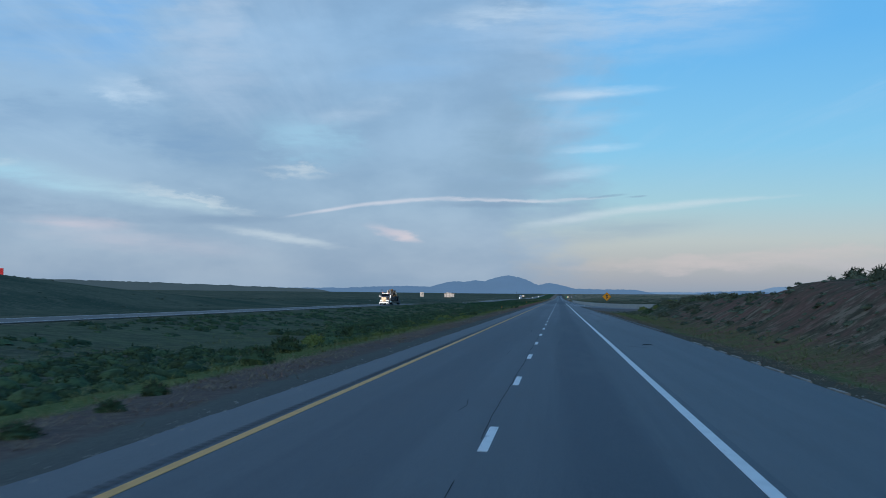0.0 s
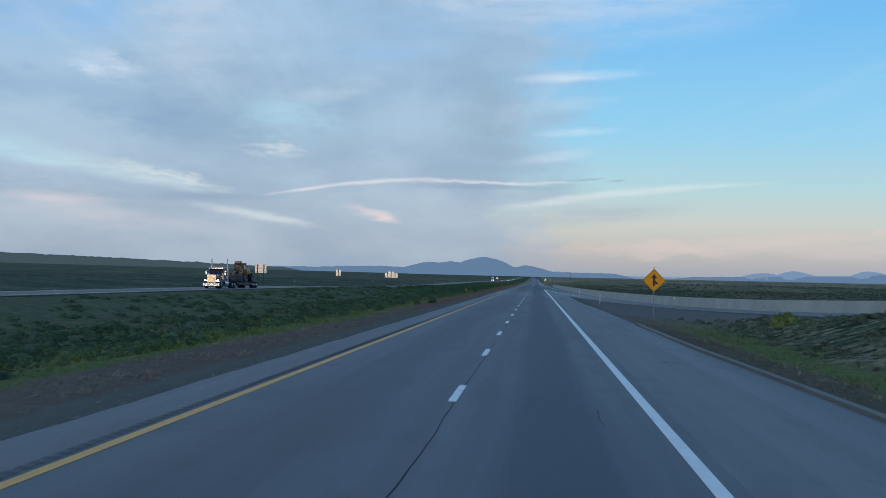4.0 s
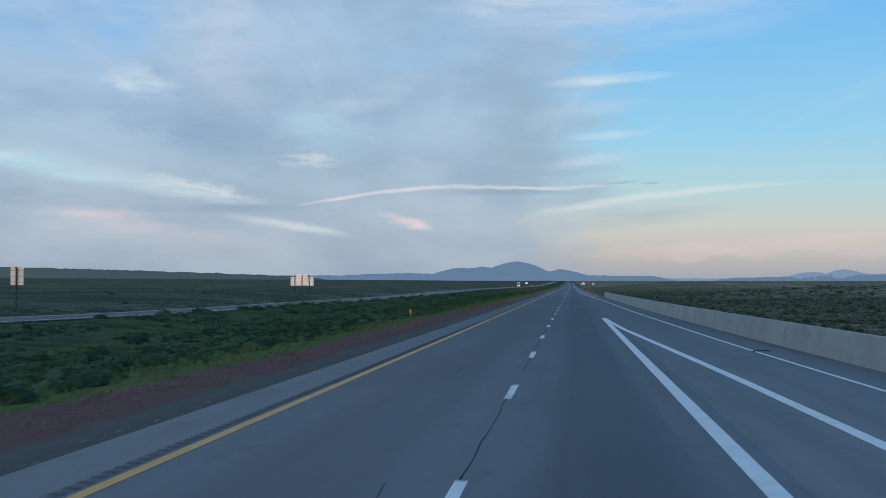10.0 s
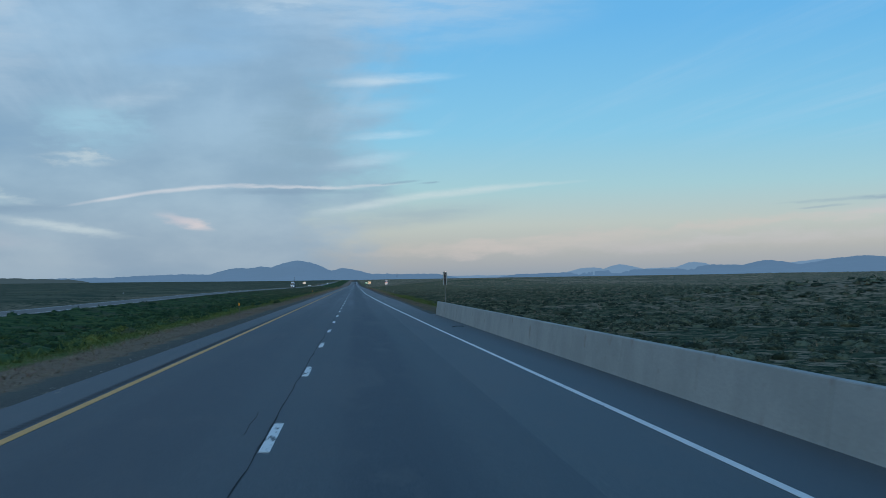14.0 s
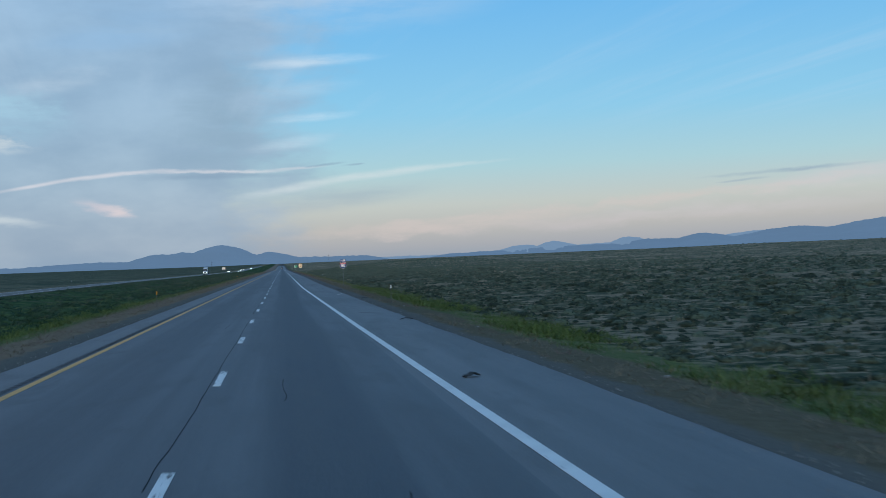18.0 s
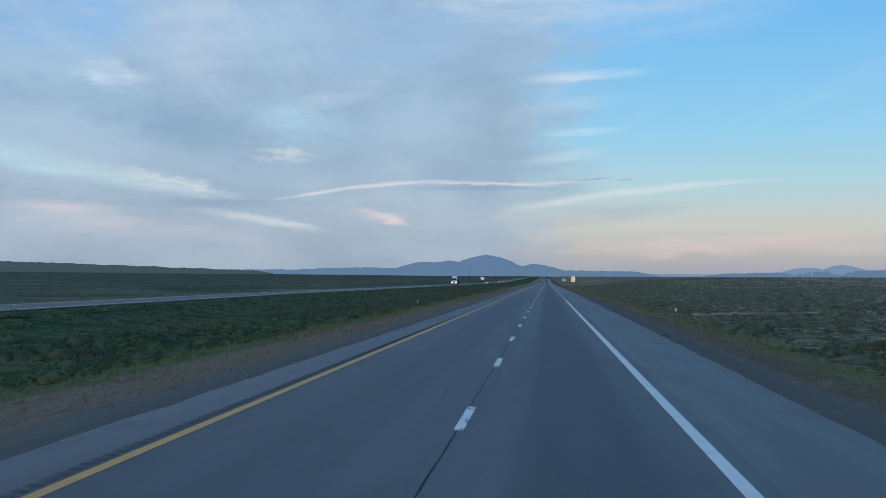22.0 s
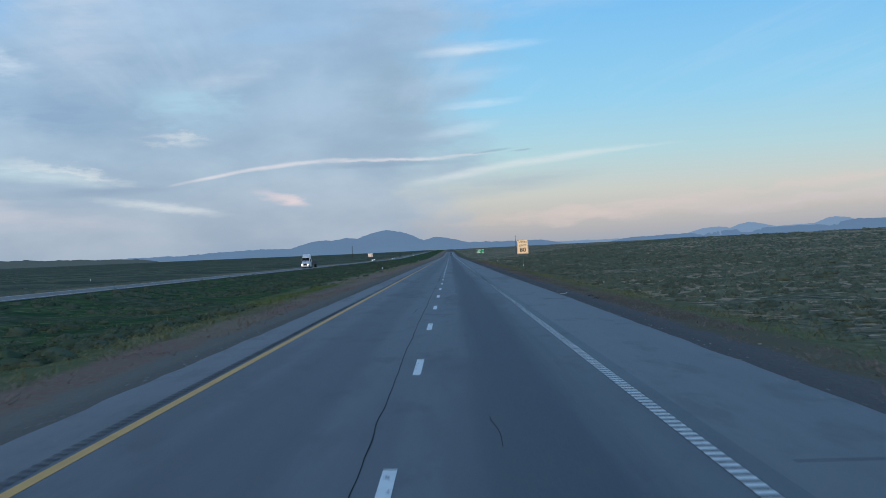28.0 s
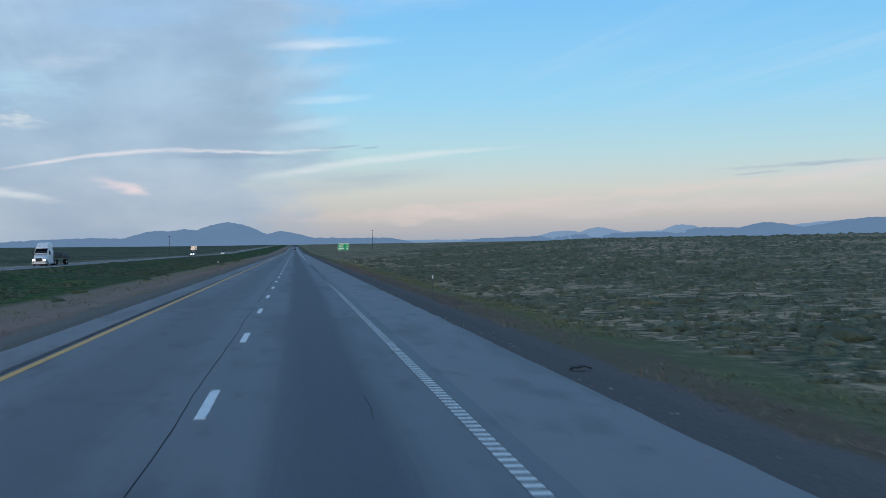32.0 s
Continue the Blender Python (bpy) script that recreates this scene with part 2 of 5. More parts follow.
# behind the viewer the east is bright before sunrise
glow_e = calc(wt, "MULTIPLY", remap(wt, calc(wt, "ABSOLUTE", az), 95.0, 178.0), remap(wt, el, 32.0, 0.0))
sky = blend(wt, glow_e, sky, (1.12, 1.13, 1.12))
below = blend(wt, remap(wt, el, -2.0, -0.5), (.05, .055, .05), sky)
back = node(wt, "ShaderNodeBackground")
put(wt, back.inputs[0], below)
put(wt, back.inputs[1], 1.0)
out = node(wt, "ShaderNodeOutputWorld")
wt.links.new(back.outputs[0], out.inputs[0])

sun = new("sun", bpy.data.lights.new("sun", "SUN"))
sun.data.energy, sun.data.angle, sun.data.color = 0.5, radians(14), (1.0, .88, .76)
sun.matrix_world = look((-16, -90, 6.5), (0, 0, 0))


# ---- materials ----
def material(name, colour, second=None, rough=.8, metal=0.0, scale=1.0, bump=.3, fine=30.0, spot=None, gloss=.4):
    """Two tones mixed by a broad and a fine noise, with relief; spot: (colour, threshold, scale) for stains."""
    m = bpy.data.materials.new(name)
    m.use_nodes = True
    t = m.node_tree
    p = t.nodes["Principled BSDF"]
    where = node(t, "ShaderNodeTexCoord").outputs["Object"]
    broad, grain = noisy(t, where, scale, 5.0, .6), noisy(t, where, fine, 4.0, .65)
    second = second or tuple(c * .72 for c in colour)
    tone = blend(t, remap(t, broad, .35, .65), colour, second)
    tone = blend(t, calc(t, "MULTIPLY", remap(t, grain, .3, .75), .45), tone, tuple(c * .62 for c in colour))
    if spot:
        tone = blend(t, remap(t, noisy(t, where, spot[2], 3.0), spot[1], spot[1] + .08), tone, spot[0])
    put(t, p.inputs["Base Color"], tone)
    put(t, p.inputs["Metallic"], metal)
    put(t, p.inputs["Specular IOR Level"], gloss)
    put(t, p.inputs["Roughness"], calc(t, "MULTIPLY_ADD", grain, .25, rough - .12))
    if bump:
        b = node(t, "ShaderNodeBump")
        put(t, b.inputs["Strength"], bump)
        put(t, b.inputs["Distance"], .02)
        put(t, b.inputs["Height"], calc(t, "ADD", grain, calc(t, "MULTIPLY", broad, .4)))
        put(t, p.inputs["Normal"], b.outputs[0])
    return m


def glow(name, colour, strength):
    m = bpy.data.materials.new(name)
    m.use_nodes = True
    p = m.node_tree.nodes["Principled BSDF"]
    put(m.node_tree, p.inputs["Base Color"], colour)
    put(m.node_tree, p.inputs["Emission Color"], colour)
    put(m.node_tree, p.inputs["Emission Strength"], strength)
    return m


def scaled(tree, colour, factor):
    n = node(tree, "ShaderNodeVectorMath", operation="SCALE")
    put(tree, n.inputs[0], colour)
    put(tree, n.inputs["Scale"], factor)
    return n.outputs[0]


def leafy(name, dark, light, dry):
    """Leaves: each its own tone, whole patches drier than others, the west end of the stretch drier."""
    m = bpy.data.materials.new(name)
    m.use_nodes = True
    t = m.node_tree
    p = t.nodes["Principled BSDF"]
    island = node(t, "ShaderNodeNewGeometry").outputs["Random Per Island"]
    where = node(t, "ShaderNodeTexCoord").outputs["Object"]
    xyz = node(t, "ShaderNodeSeparateXYZ")
    put(t, xyz.inputs[0], where)
    west = remap(t, xyz.outputs[1], 520.0, 980.0, -.06, .10)
    tone = blend(t, remap(t, calc(t, "MULTIPLY_ADD", island, .35, noisy(t, where, 5.0, 4.0, .7)), .42, .92), dark, light)
    tone = blend(t, remap(t, calc(t, "ADD", noisy(t, where, .16, 4.0), west), .50, .64, 0, .65), tone, dry)
    tone = blend(t, remap(t, noisy(t, where, .9, 2.0), .50, .62, 0, .8), tone, dark)
    tone = blend(t, remap(t, xyz.outputs[1], 560.0, 960.0, 0, .38), tone, tuple(c * 1.35 for c in dry))
    tone = blend(t, remap(t, xyz.outputs[1], 375.0, 300.0, 0, .16), tone, tuple(c * 1.15 for c in dry))
    put(t, p.inputs["Base Color"], scaled(t, tone, 1.32))
    put(t, p.inputs["Roughness"], .9)
    put(t, p.inputs["Specular IOR Level"], .06)
    return m


def asphalt(name, colour, worn, tracks=True):
    """Worn paving; the lanes carry a dark oily middle. Two stretches are darker and two paler: exposure swings put into
    the colour.
    """
    m = bpy.data.materials.new(name)
    m.use_nodes = True
    t = m.node_tree
    p = t.nodes["Principled BSDF"]
    where = node(t, "ShaderNodeTexCoord").outputs["Object"]
    xyz = node(t, "ShaderNodeSeparateXYZ")
    put(t, xyz.inputs[0], where)
    grit = noisy(t, where, 38.0, 4.0, .75)
    long = noisy(t, moved(t, where, size=(1.3, .02, 1)), 1.0, 5.0, .6)
    patch = noisy(t, moved(t, where, loc=(3, 9, 0), size=(.35, .05, 1)), 1.0, 4.0)
    blot = noisy(t, moved(t, where, size=(1.1, .35, 1)), 1.0, 5.0, .65)
    tone = blend(t, remap(t, long, .32, .68), colour, worn)
    # tone along y: the camera's darker and brighter exposure, put into the asphalt colour
    dim_stretch = calc(t, "MAXIMUM", calc(t, "MULTIPLY", remap(t, xyz.outputs[1], 335.0, 400.0), remap(t, xyz.outputs[1], 590.0, 500.0)), remap(t, xyz.outputs[1], 150.0, 70.0, 0, .6))
    tone = blend(t, calc(t, "MULTIPLY", dim_stretch, .85), tone, (colour[0] * .36, colour[1] * .52, colour[2] * .58))
    bright_stretch = calc(t, "MAXIMUM", calc(t, "MULTIPLY", remap(t, xyz.outputs[1], 262.0, 292.0), remap(t, xyz.outputs[1], 350.0, 315.0)), remap(t, xyz.outputs[1], 870.0, 950.0))
    tone = blend(t, calc(t, "MULTIPLY", bright_stretch, .8), tone, (worn[0] * 1.28, worn[1] * 1.24, worn[2] * 1.22))
    if tracks:
        lane = calc(t, "PINGPONG", calc(t, "SUBTRACT", xyz.outputs[0], 1.83), 1.83)
        tone = blend(t, remap(t, calc(t, "MULTIPLY_ADD", calc(t, "SUBTRACT", long, .5), .9, lane), 1.2, .4, 0, remap(t, xyz.outputs[0], -.6, .5, .35, .85)), tone, blend(t, dim_stretch, (colour[0] * .38, colour[1] * .48, colour[2] * .58), (colour[0] * .10, colour[1] * .26, colour[2] * .40)))
    tone = blend(t, remap(t, patch, .52, .62, 0, .45), tone, tuple(c * .72 for c in colour))
    tone = blend(t, remap(t, blot, .52, .68, 0, .5), tone, tuple(c * .70 for c in colour))
    tone = blend(t, remap(t, grit, .40, .70, 0, .5), tone, tuple(c * 1.3 for c in worn))
    tone = blend(t, remap(t, grit, .42, .30, 0, .5), tone, tuple(c * .5 for c in colour))
    put(t, p.inputs["Base Color"], tone)
    put(t, p.inputs["Roughness"], calc(t, "MULTIPLY_ADD", grit, .2, .60))
    put(t, p.inputs["Specular IOR Level"], .35)
    b = node(t, "ShaderNodeBump")
    put(t, b.inputs["Strength"], .45)
    put(t, b.inputs["Distance"], .012)
    put(t, b.inputs["Height"], grit)
    put(t, p.inputs["Normal"], b.outputs[0])
    return m


def paint(name, colour, under, wear, broken=0.0):
    """Road paint, scuffed through to the asphalt."""
    m = bpy.data.materials.new(name)
    m.use_nodes = True
    t = m.node_tree
    p = t.nodes["Principled BSDF"]
    where = node(t, "ShaderNodeTexCoord").outputs["Object"]
    place = node(t, "ShaderNodeNewGeometry").outputs["Position"]
    rub = noisy(t, moved(t, place, size=(9, 2.2, 1)), 1.0, 5.0, .7)
    dirt = noisy(t, where, 1.7, 4.0, .6)
    tone = blend(t, remap(t, dirt, .4, .7, 0, .4), colour, tuple(c * .7 for c in colour))
    bare = remap(t, rub, wear, wear + .07)
    if broken:
        at = node(t, "ShaderNodeSeparateXYZ")
        put(t, at.inputs[0], place)
        old = calc(t, "MULTIPLY", remap(t, at.outputs[1], 330.0, 360.0), remap(t, at.outputs[1], 880.0, 850.0))
        chip = noisy(t, moved(t, place, loc=(2, 5, 0), size=(5.5, 1.1, 1)), 1.0, 4.0, .7)
        gone = remap(t, calc(t, "MULTIPLY_ADD", old, -broken, chip), .56 - broken, .60 - broken)
        bare = calc(t, "MAXIMUM", bare, calc(t, "MULTIPLY", gone, old))
    tone = blend(t, bare, tone, under)
    put(t, p.inputs["Base Color"], tone)
    put(t, p.inputs["Roughness"], .7)
    return m


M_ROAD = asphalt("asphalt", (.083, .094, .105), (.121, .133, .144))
M_SHOULDER = asphalt("shoulder asphalt", (.113, .120, .127), (.152, .157, .163), tracks=False)
M_FAR_ROAD = asphalt("pale asphalt", (.098, .095, .088), (.135, .130, .120), tracks=False)
M_YELLOW = paint("yellow line paint", (.67, .345, .095), (.17, .12, .08), .64)
M_WHITE = paint("white line paint", (.72, .72, .70), (.13, .13, .13), .64)
M_DASH = paint("worn white dash paint", (.74, .74, .72), (.085, .09, .095), .58, .05)
M_TAR = material("crack tar", (.040, .043, .047), rough=.85, bump=.1, gloss=.1)
M_RUMBLE = material("rumble groove", (.072, .077, .084), rough=.8)
M_CONCRETE = material("barrier concrete", (.335, .365, .365), (.275, .305, .305), rough=.85, scale=.6, fine=18, spot=((.24, .24, .23), .62, 1.3))
M_STEEL = material("galvanised steel", (.42, .43, .44), (.34, .35, .36), rough=.45, metal=.8, fine=12, bump=.05)
M_POST_STEEL = material("dull sign post steel", (.22, .225, .22), (.17, .175, .17), rough=.6, metal=.3, fine=12, bump=.05)
M_FRAME_DARK = material("dark plastic panel", (.03, .03, .032), rough=.6, bump=.05)
# grey metal in itself; the peach of the eastern light is tinted in
M_ALU = material("bare aluminium", (.84, .72, .64), (.74, .63, .56), rough=.45, metal=.8, scale=.8, fine=6, bump=.04)
M_WOOD = material("weathered wood post", (.16, .11, .08), rough=.85, fine=14)
M_POLE = material("dark pole wood", (.07, .055, .045), rough=.9, fine=10)
M_SIGN_YELLOW = material("amber warning sheet", (.80, .33, .02), (.76, .30, .02), rough=.7, bump=0, fine=8, gloss=.12)
M_SIGN_WHITE = material("white reflective sign sheet", (.96, .90, .86), (.93, .87, .83), rough=.42, metal=.8, bump=0, fine=8)
# a white sheet; the warm light falling on it is put into its colour
M_SHEET = material("peach-lit reflective sheet", (.98, .73, .48), (.95, .69, .44), rough=.42, metal=.85, bump=0, fine=8)
M_SIGN_BLACK = material("black sign ink", (.012, .012, .013), rough=.5, bump=0)
M_SIGN_BLUE = material("blue reflective sign sheet", (.016, .066, .24), rough=.45, metal=.6, bump=0)
M_SIGN_RED = material("red reflective sign sheet", (.70, .045, .05), rough=.45, metal=.6, bump=0)
M_SIGN_GREEN = material("green reflective sign sheet", (.008, .36, .16), rough=.45, metal=.5, bump=0)
M_AMBER = material("amber reflector", (.90, .36, .015), rough=.5, bump=0)
M_REFLECT = material("white reflector", (.85, .85, .82), rough=.35, bump=0)
M_POST = material("delineator post", (.14, .13, .12), (.10, .095, .09), rough=.6, bump=.1)
M_RUBBER = material("black rubber", (.016, .016, .017), rough=.75, fine=25)
M_SAGE = leafy("sagebrush leaf", (.012, .020, .014), (.086, .108, .074), (.100, .108, .074))
M_GREEN = leafy("green brush leaf", (.009, .026, .014), (.046, .084, .038), (.066, .072, .048))
M_LIME = leafy("yellow-green brush leaf", (.042, .070, .020), (.125, .160, .048), (.115, .130, .052))
M_GRASS = leafy("roadside grass", (.058, .086, .028), (.130, .152, .052), (.172, .142, .082))
M_PINK = leafy("reddish cheatgrass", (.132, .078, .070), (.190, .120, .106), (.180, .138, .108))
M_STRAW = leafy("straw grass", (.115, .096, .066), (.205, .168, .116), (.215, .172, .118))
M_GROOVE = material("painted groove", (.075, .08, .085), (.06, .065, .07), rough=.8)
M_ROCK = material("pale stone", (.30, .28, .25), rough=.9, fine=9, bump=.6)


def earth(name):
    """Desert ground: gravel by the road, reddish soil, a green strip, then brushy median or sage plain."""
    m = bpy.data.materials.new(name)
    m.use_nodes = True
    t = m.node_tree
    p = t.nodes["Principled BSDF"]
    where = node(t, "ShaderNodeTexCoord").outputs["Object"]
    xyz = node(t, "ShaderNodeSeparateXYZ")
    put(t, xyz.inputs[0], where)
    gx, gy = xyz.outputs[0], xyz.outputs[1]
    broad, mid, grit = noisy(t, where, .035, 5.0), noisy(t, where, .35, 5.0, .65), noisy(t, where, 14.0, 4.0, .7)
    wide, fleck, fine = noisy(t, where, .16, 5.0, .7), noisy(t, where, 1.0, 5.0, .72), noisy(t, where, 3.5, 4.0, .7)
    west = remap(t, gy, 480.0, 900.0)
    wide_gravel = remap(t, gy, 600.0, 780.0)
    # open sage plain
    straw = blend(t, west, (.180, .150, .108), (.330, .240, .160))
    sage = blend(t, west, (.020, .033, .022), (.052, .060, .040))
    plain = blend(t, remap(t, mid, .36, .64), blend(t, west, (.036, .052, .034), (.092, .098, .064)), blend(t, west, (.060, .072, .046), (.150, .124, .086)))
    plain = blend(t, remap(t, broad, .48, .60, 0, calc(t, "MULTIPLY_ADD", west, .3, .4)), plain, straw)
    plain = blend(t, remap(t, calc(t, "ADD", fleck, calc(t, "MULTIPLY", calc(t, "SUBTRACT", wide, .5), .5)), .53, .60, 0, .92), plain, straw)
    plain = blend(t, remap(t, fleck, .48, .43, 0, .95), plain, sage)
    plain = blend(t, remap(t, gx, -42.0, -60.0, 0, .8), plain, blend(t, remap(t, broad, .4, .6), (.044, .060, .044), (.078, .086, .060)))
    # brushy median
    median = blend(t, remap(t, mid, .38, .62), (.026, .050, .024), (.056, .084, .036))
    median = blend(t, remap(t, fleck, .52, .66, 0, .6), median, blend(t, west, (.055, .066, .038), (.155, .142, .088)))
    median = blend(t, remap(t, gy, 375.0, 300.0, 0, .55), median, blend(t, remap(t, fleck, .42, .62), (.085, .082, .062), (.125, .120, .082)))
    median = blend(t, remap(t, noisy(t, where, .07, 4.0, .6), .50, .60, 0, .5), median, blend(t, remap(t, fleck, .40, .60), (.044, .046, .036), (.086, .080, .064)))
    left = remap(t, gx, 1.0, -1.0)
    far = blend(t, calc(t, "MULTIPLY", left, remap(t, gx, -42.0, -36.0)), plain, median)
    # bands beside the paving
    d = calc(t, "MAXIMUM", calc(t, "SUBTRACT", -5.0, gx), calc(t, "SUBTRACT", gx, 6.5))
    raw = calc(t, "MULTIPLY_ADD", calc(t, "SUBTRACT", mid, .5), .35, d)
    d = calc(t, "MULTIPLY_ADD", calc(t, "SUBTRACT", mid, .5), 1.8, d)
    near = d
    d = calc(t, "MULTIPLY_ADD", calc(t, "SUBTRACT", broad, .5), 5.0, d)
    green = blend(t, remap(t, fine, .35, .65), (.055, .085, .030), (.100, .120, .050))
    green = blend(t, west, green, blend(t, .6, green, (.115, .105, .068)))
    mauve = blend(t, remap(t, fine, .3, .7), blend(t, west, (.140, .064, .068), (.175, .096, .086)), blend(t, west, (.090, .066, .056), (.155, .130, .094)))
    mauve = blend(t, remap(t, noisy(t, where, .05, 4.0), .46, .58, 0, .5), mauve, blend(t, west, (.095, .102, .056), (.185, .162, .110)))
    red = calc(t, "MAXIMUM", calc(t, "MULTIPLY", remap(t, gy, 190.0, 235.0), remap(t, gy, 480.0, 440.0)), remap(t, gy, 810.0, 870.0))
    tan = blend(t, remap(t, gy, 200.0, 480.0), blend(t, remap(t, fine, .3, .7), (.074, .062, .054), (.112, .094, .080)), blend(t, remap(t, fine, .3, .7), (.125, .098, .070), (.185, .148, .108)))
    mauve = blend(t, remap(t, red, 0.0, 1.0, .12, .9), tan, mauve)
    gravel = blend(t, remap(t, grit, .3, .7), blend(t, west, (.074, .075, .066), (.122, .108, .094)), blend(t, west, (.108, .106, .092), (.165, .144, .122)))
    mauve = blend(t, left, blend(t, .55, mauve, (.060, .062, .038)), mauve)
    dark_lip = blend(t, remap(t, grit, .3, .7), (.058, .058, .056), (.092, .088, .080))
    tone = blend(t, remap(t, d, 6.8, 5.0, 0, .85), far, green)
    tone = blend(t, remap(t, d, 3.9, 3.0), tone, mauve)
    gore = calc(t, "MULTIPLY", calc(t, "MULTIPLY", remap(t, gy, 185.0, 215.0), remap(t, gy, 302.0, 294.0)), calc(t, "MULTIPLY", remap(t, gx, 6.0, 7.0), remap(t, gx, 40.0, 30.0)))
    tone = blend(t, gore, tone, blend(t, remap(t, grit, .3, .7), (.090, .085, .082), (.135, .124, .116)))
    late = calc(t, "MULTIPLY", calc(t, "MULTIPLY", remap(t, gy, 930.0, 1030.0), left), remap(t, d, 12.0, 8.0))
    tone = blend(t, calc(t, "MULTIPLY", late, remap(t, d, 1.6, 2.6, 0, .85)), tone, blend(t, remap(t, fine, .3, .7), (.180, .135, .112), (.225, .172, .142)))
    right_gravel = blend(t, remap(t, grit, .3, .7), (.088, .080, .078), (.128, .116, .110))
    gravel = blend(t, left, blend(t, west, gravel, right_gravel), gravel)
    reach = calc(t, "SUBTRACT", near, calc(t, "MULTIPLY", wide_gravel, .35))
    tone = blend(t, remap(t, reach, 1.35, .85), tone, gravel)
    tone = blend(t, remap(t, raw, .85, .4, 0, .32), tone, dark_lip)
    cut = calc(t, "MULTIPLY", remap(t, gx, 9.9, 10.8), remap(t, gy, 150.0, 110.0))
    tone = blend(t, calc(t, "MULTIPLY", cut, remap(t, mid, .35, .62, .9, .3)), tone, blend(t, remap(t, fine, .3, .7), (.110, .060, .048), (.150, .086, .066)))
    tone = blend(t, remap(t, grit, .5, .8, 0, .3), tone, (.05, .048, .040))
    put(t, p.inputs["Base Color"], scaled(t, tone, 1.36))
    put(t, p.inputs["Roughness"], .95)
    put(t, p.inputs["Specular IOR Level"], 0.0)
    b = node(t, "ShaderNodeBump")
    put(t, b.inputs["Strength"], .45)
    put(t, b.inputs["Distance"], .05)
    put(t, b.inputs["Height"], calc(t, "ADD", calc(t, "ADD", grit, fleck), mid))
    put(t, p.inputs["Normal"], b.outputs[0])
    return m


M_EARTH = earth("desert ground")


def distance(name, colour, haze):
    """A far range seen through miles of air; the haze is put in as an even glow."""
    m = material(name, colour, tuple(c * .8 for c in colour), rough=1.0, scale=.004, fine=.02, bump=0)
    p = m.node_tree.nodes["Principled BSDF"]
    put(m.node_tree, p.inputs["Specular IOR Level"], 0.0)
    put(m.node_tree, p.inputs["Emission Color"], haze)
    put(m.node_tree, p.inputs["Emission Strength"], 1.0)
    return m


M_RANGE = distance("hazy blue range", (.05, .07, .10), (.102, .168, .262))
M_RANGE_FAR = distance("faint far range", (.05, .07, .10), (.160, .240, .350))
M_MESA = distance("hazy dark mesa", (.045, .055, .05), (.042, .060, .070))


# ---- mesh helpers ----
def mesh_of(name, verts, faces, mat, smooth=False):
    me = bpy.data.meshes.new(name)
    me.from_pydata([tuple(v) for v in verts], [], faces)
    me.materials.append(mat)
    if smooth:
        me.polygons.foreach_set("use_smooth", [True] * len(me.polygons))
    me.update()
    return me


def part(name, bm, mat, parent=None, label=""):
    """Links a bmesh as one mesh object under a thing or a part."""
    me = bpy.data.meshes.new(name)
    bm.normal_update()
    bm.to_mesh(me)
    bm.free()
    me.materials.append(mat)
    ob = new(name, me)
    if parent:
        ob.parent = parent
    return tagged(ob, label)


def box(bm, x0, x1, y0, y1, z0, z1, bevel=0.0):
    made = bmesh.ops.create_cube(bm, size=1)["verts"]
    for v in made:
        v.co = Vector((x0 + (v.co.x + .5) * (x1 - x0), y0 + (v.co.y + .5) * (y1 - y0), z0 + (v.co.z + .5) * (z1 - z0)))
    if bevel:
        bmesh.ops.bevel(bm, geom=list({e for v in made for e in v.link_edges}), offset=bevel, segments=2, affect="EDGES", profile=.6)
    return bm


def tube(bm, a, b, r0, r1=None, sides=10):
    a, b = Vector(a), Vector(b)
    m = Matrix.Translation((a + b) / 2) @ (b - a).to_track_quat("Z", "Y").to_matrix().to_4x4()
    bmesh.ops.create_cone(bm, cap_ends=True, segments=sides, radius1=r0, radius2=r0 if r1 is None else r1, depth=(b - a).length, matrix=m)
    return bm


def boxed(*sizes, bevel=0.0):
    bm = bmesh.new()
    for s in sizes:
        box(bm, *s, bevel=bevel)
    return bm


def plate(outline, thick, bevel=0.0):
    """A sheet standing in the x-z plane that faces -y."""
    bm = bmesh.new()
    front = [bm.verts.new((x, -thick / 2, z)) for x, z in outline]
    back_ = [bm.verts.new((x, thick / 2, z)) for x, z in outline]
    bm.faces.new(front)
    bm.faces.new(back_[::-1])
    n = len(outline)
    for i in range(n):
        bm.faces.new((front[i], back_[i], back_[(i + 1) % n], front[(i + 1) % n]))
    bmesh.ops.recalc_face_normals(bm, faces=bm.faces[:])
    return bm


def rounded(w, h, r, n=5):
    pts = []
    for cx, cz, a0 in ((w / 2 - r, h / 2 - r, 0), (-w / 2 + r, h / 2 - r, 90), (-w / 2 + r, -h / 2 + r, 180), (w / 2 - r, -h / 2 + r, 270)):
        for i in range(n):
            a = radians(a0 + 90 * i / (n - 1))
            pts.append((cx + r * math.cos(a), cz + r * math.sin(a)))
    return pts


def ring(outer, inner, thick):
    """A flat border between two outlines of the same count, in the x-z plane."""
    bm = bmesh.new()
    n = len(outer)
    loops = [[bm.verts.new((x, y, z)) for x, z in pts] for pts, y in ((outer, -thick / 2), (inner, -thick / 2), (inner, thick / 2), (outer, thick / 2))]
    for k in range(4):
        a, b = loops[k], loops[(k + 1) % 4]
        for i in range(n):
            bm.faces.new((a[i], a[(i + 1) % n], b[(i + 1) % n], b[i]))
    bmesh.ops.recalc_face_normals(bm, faces=bm.faces[:])
    return bm


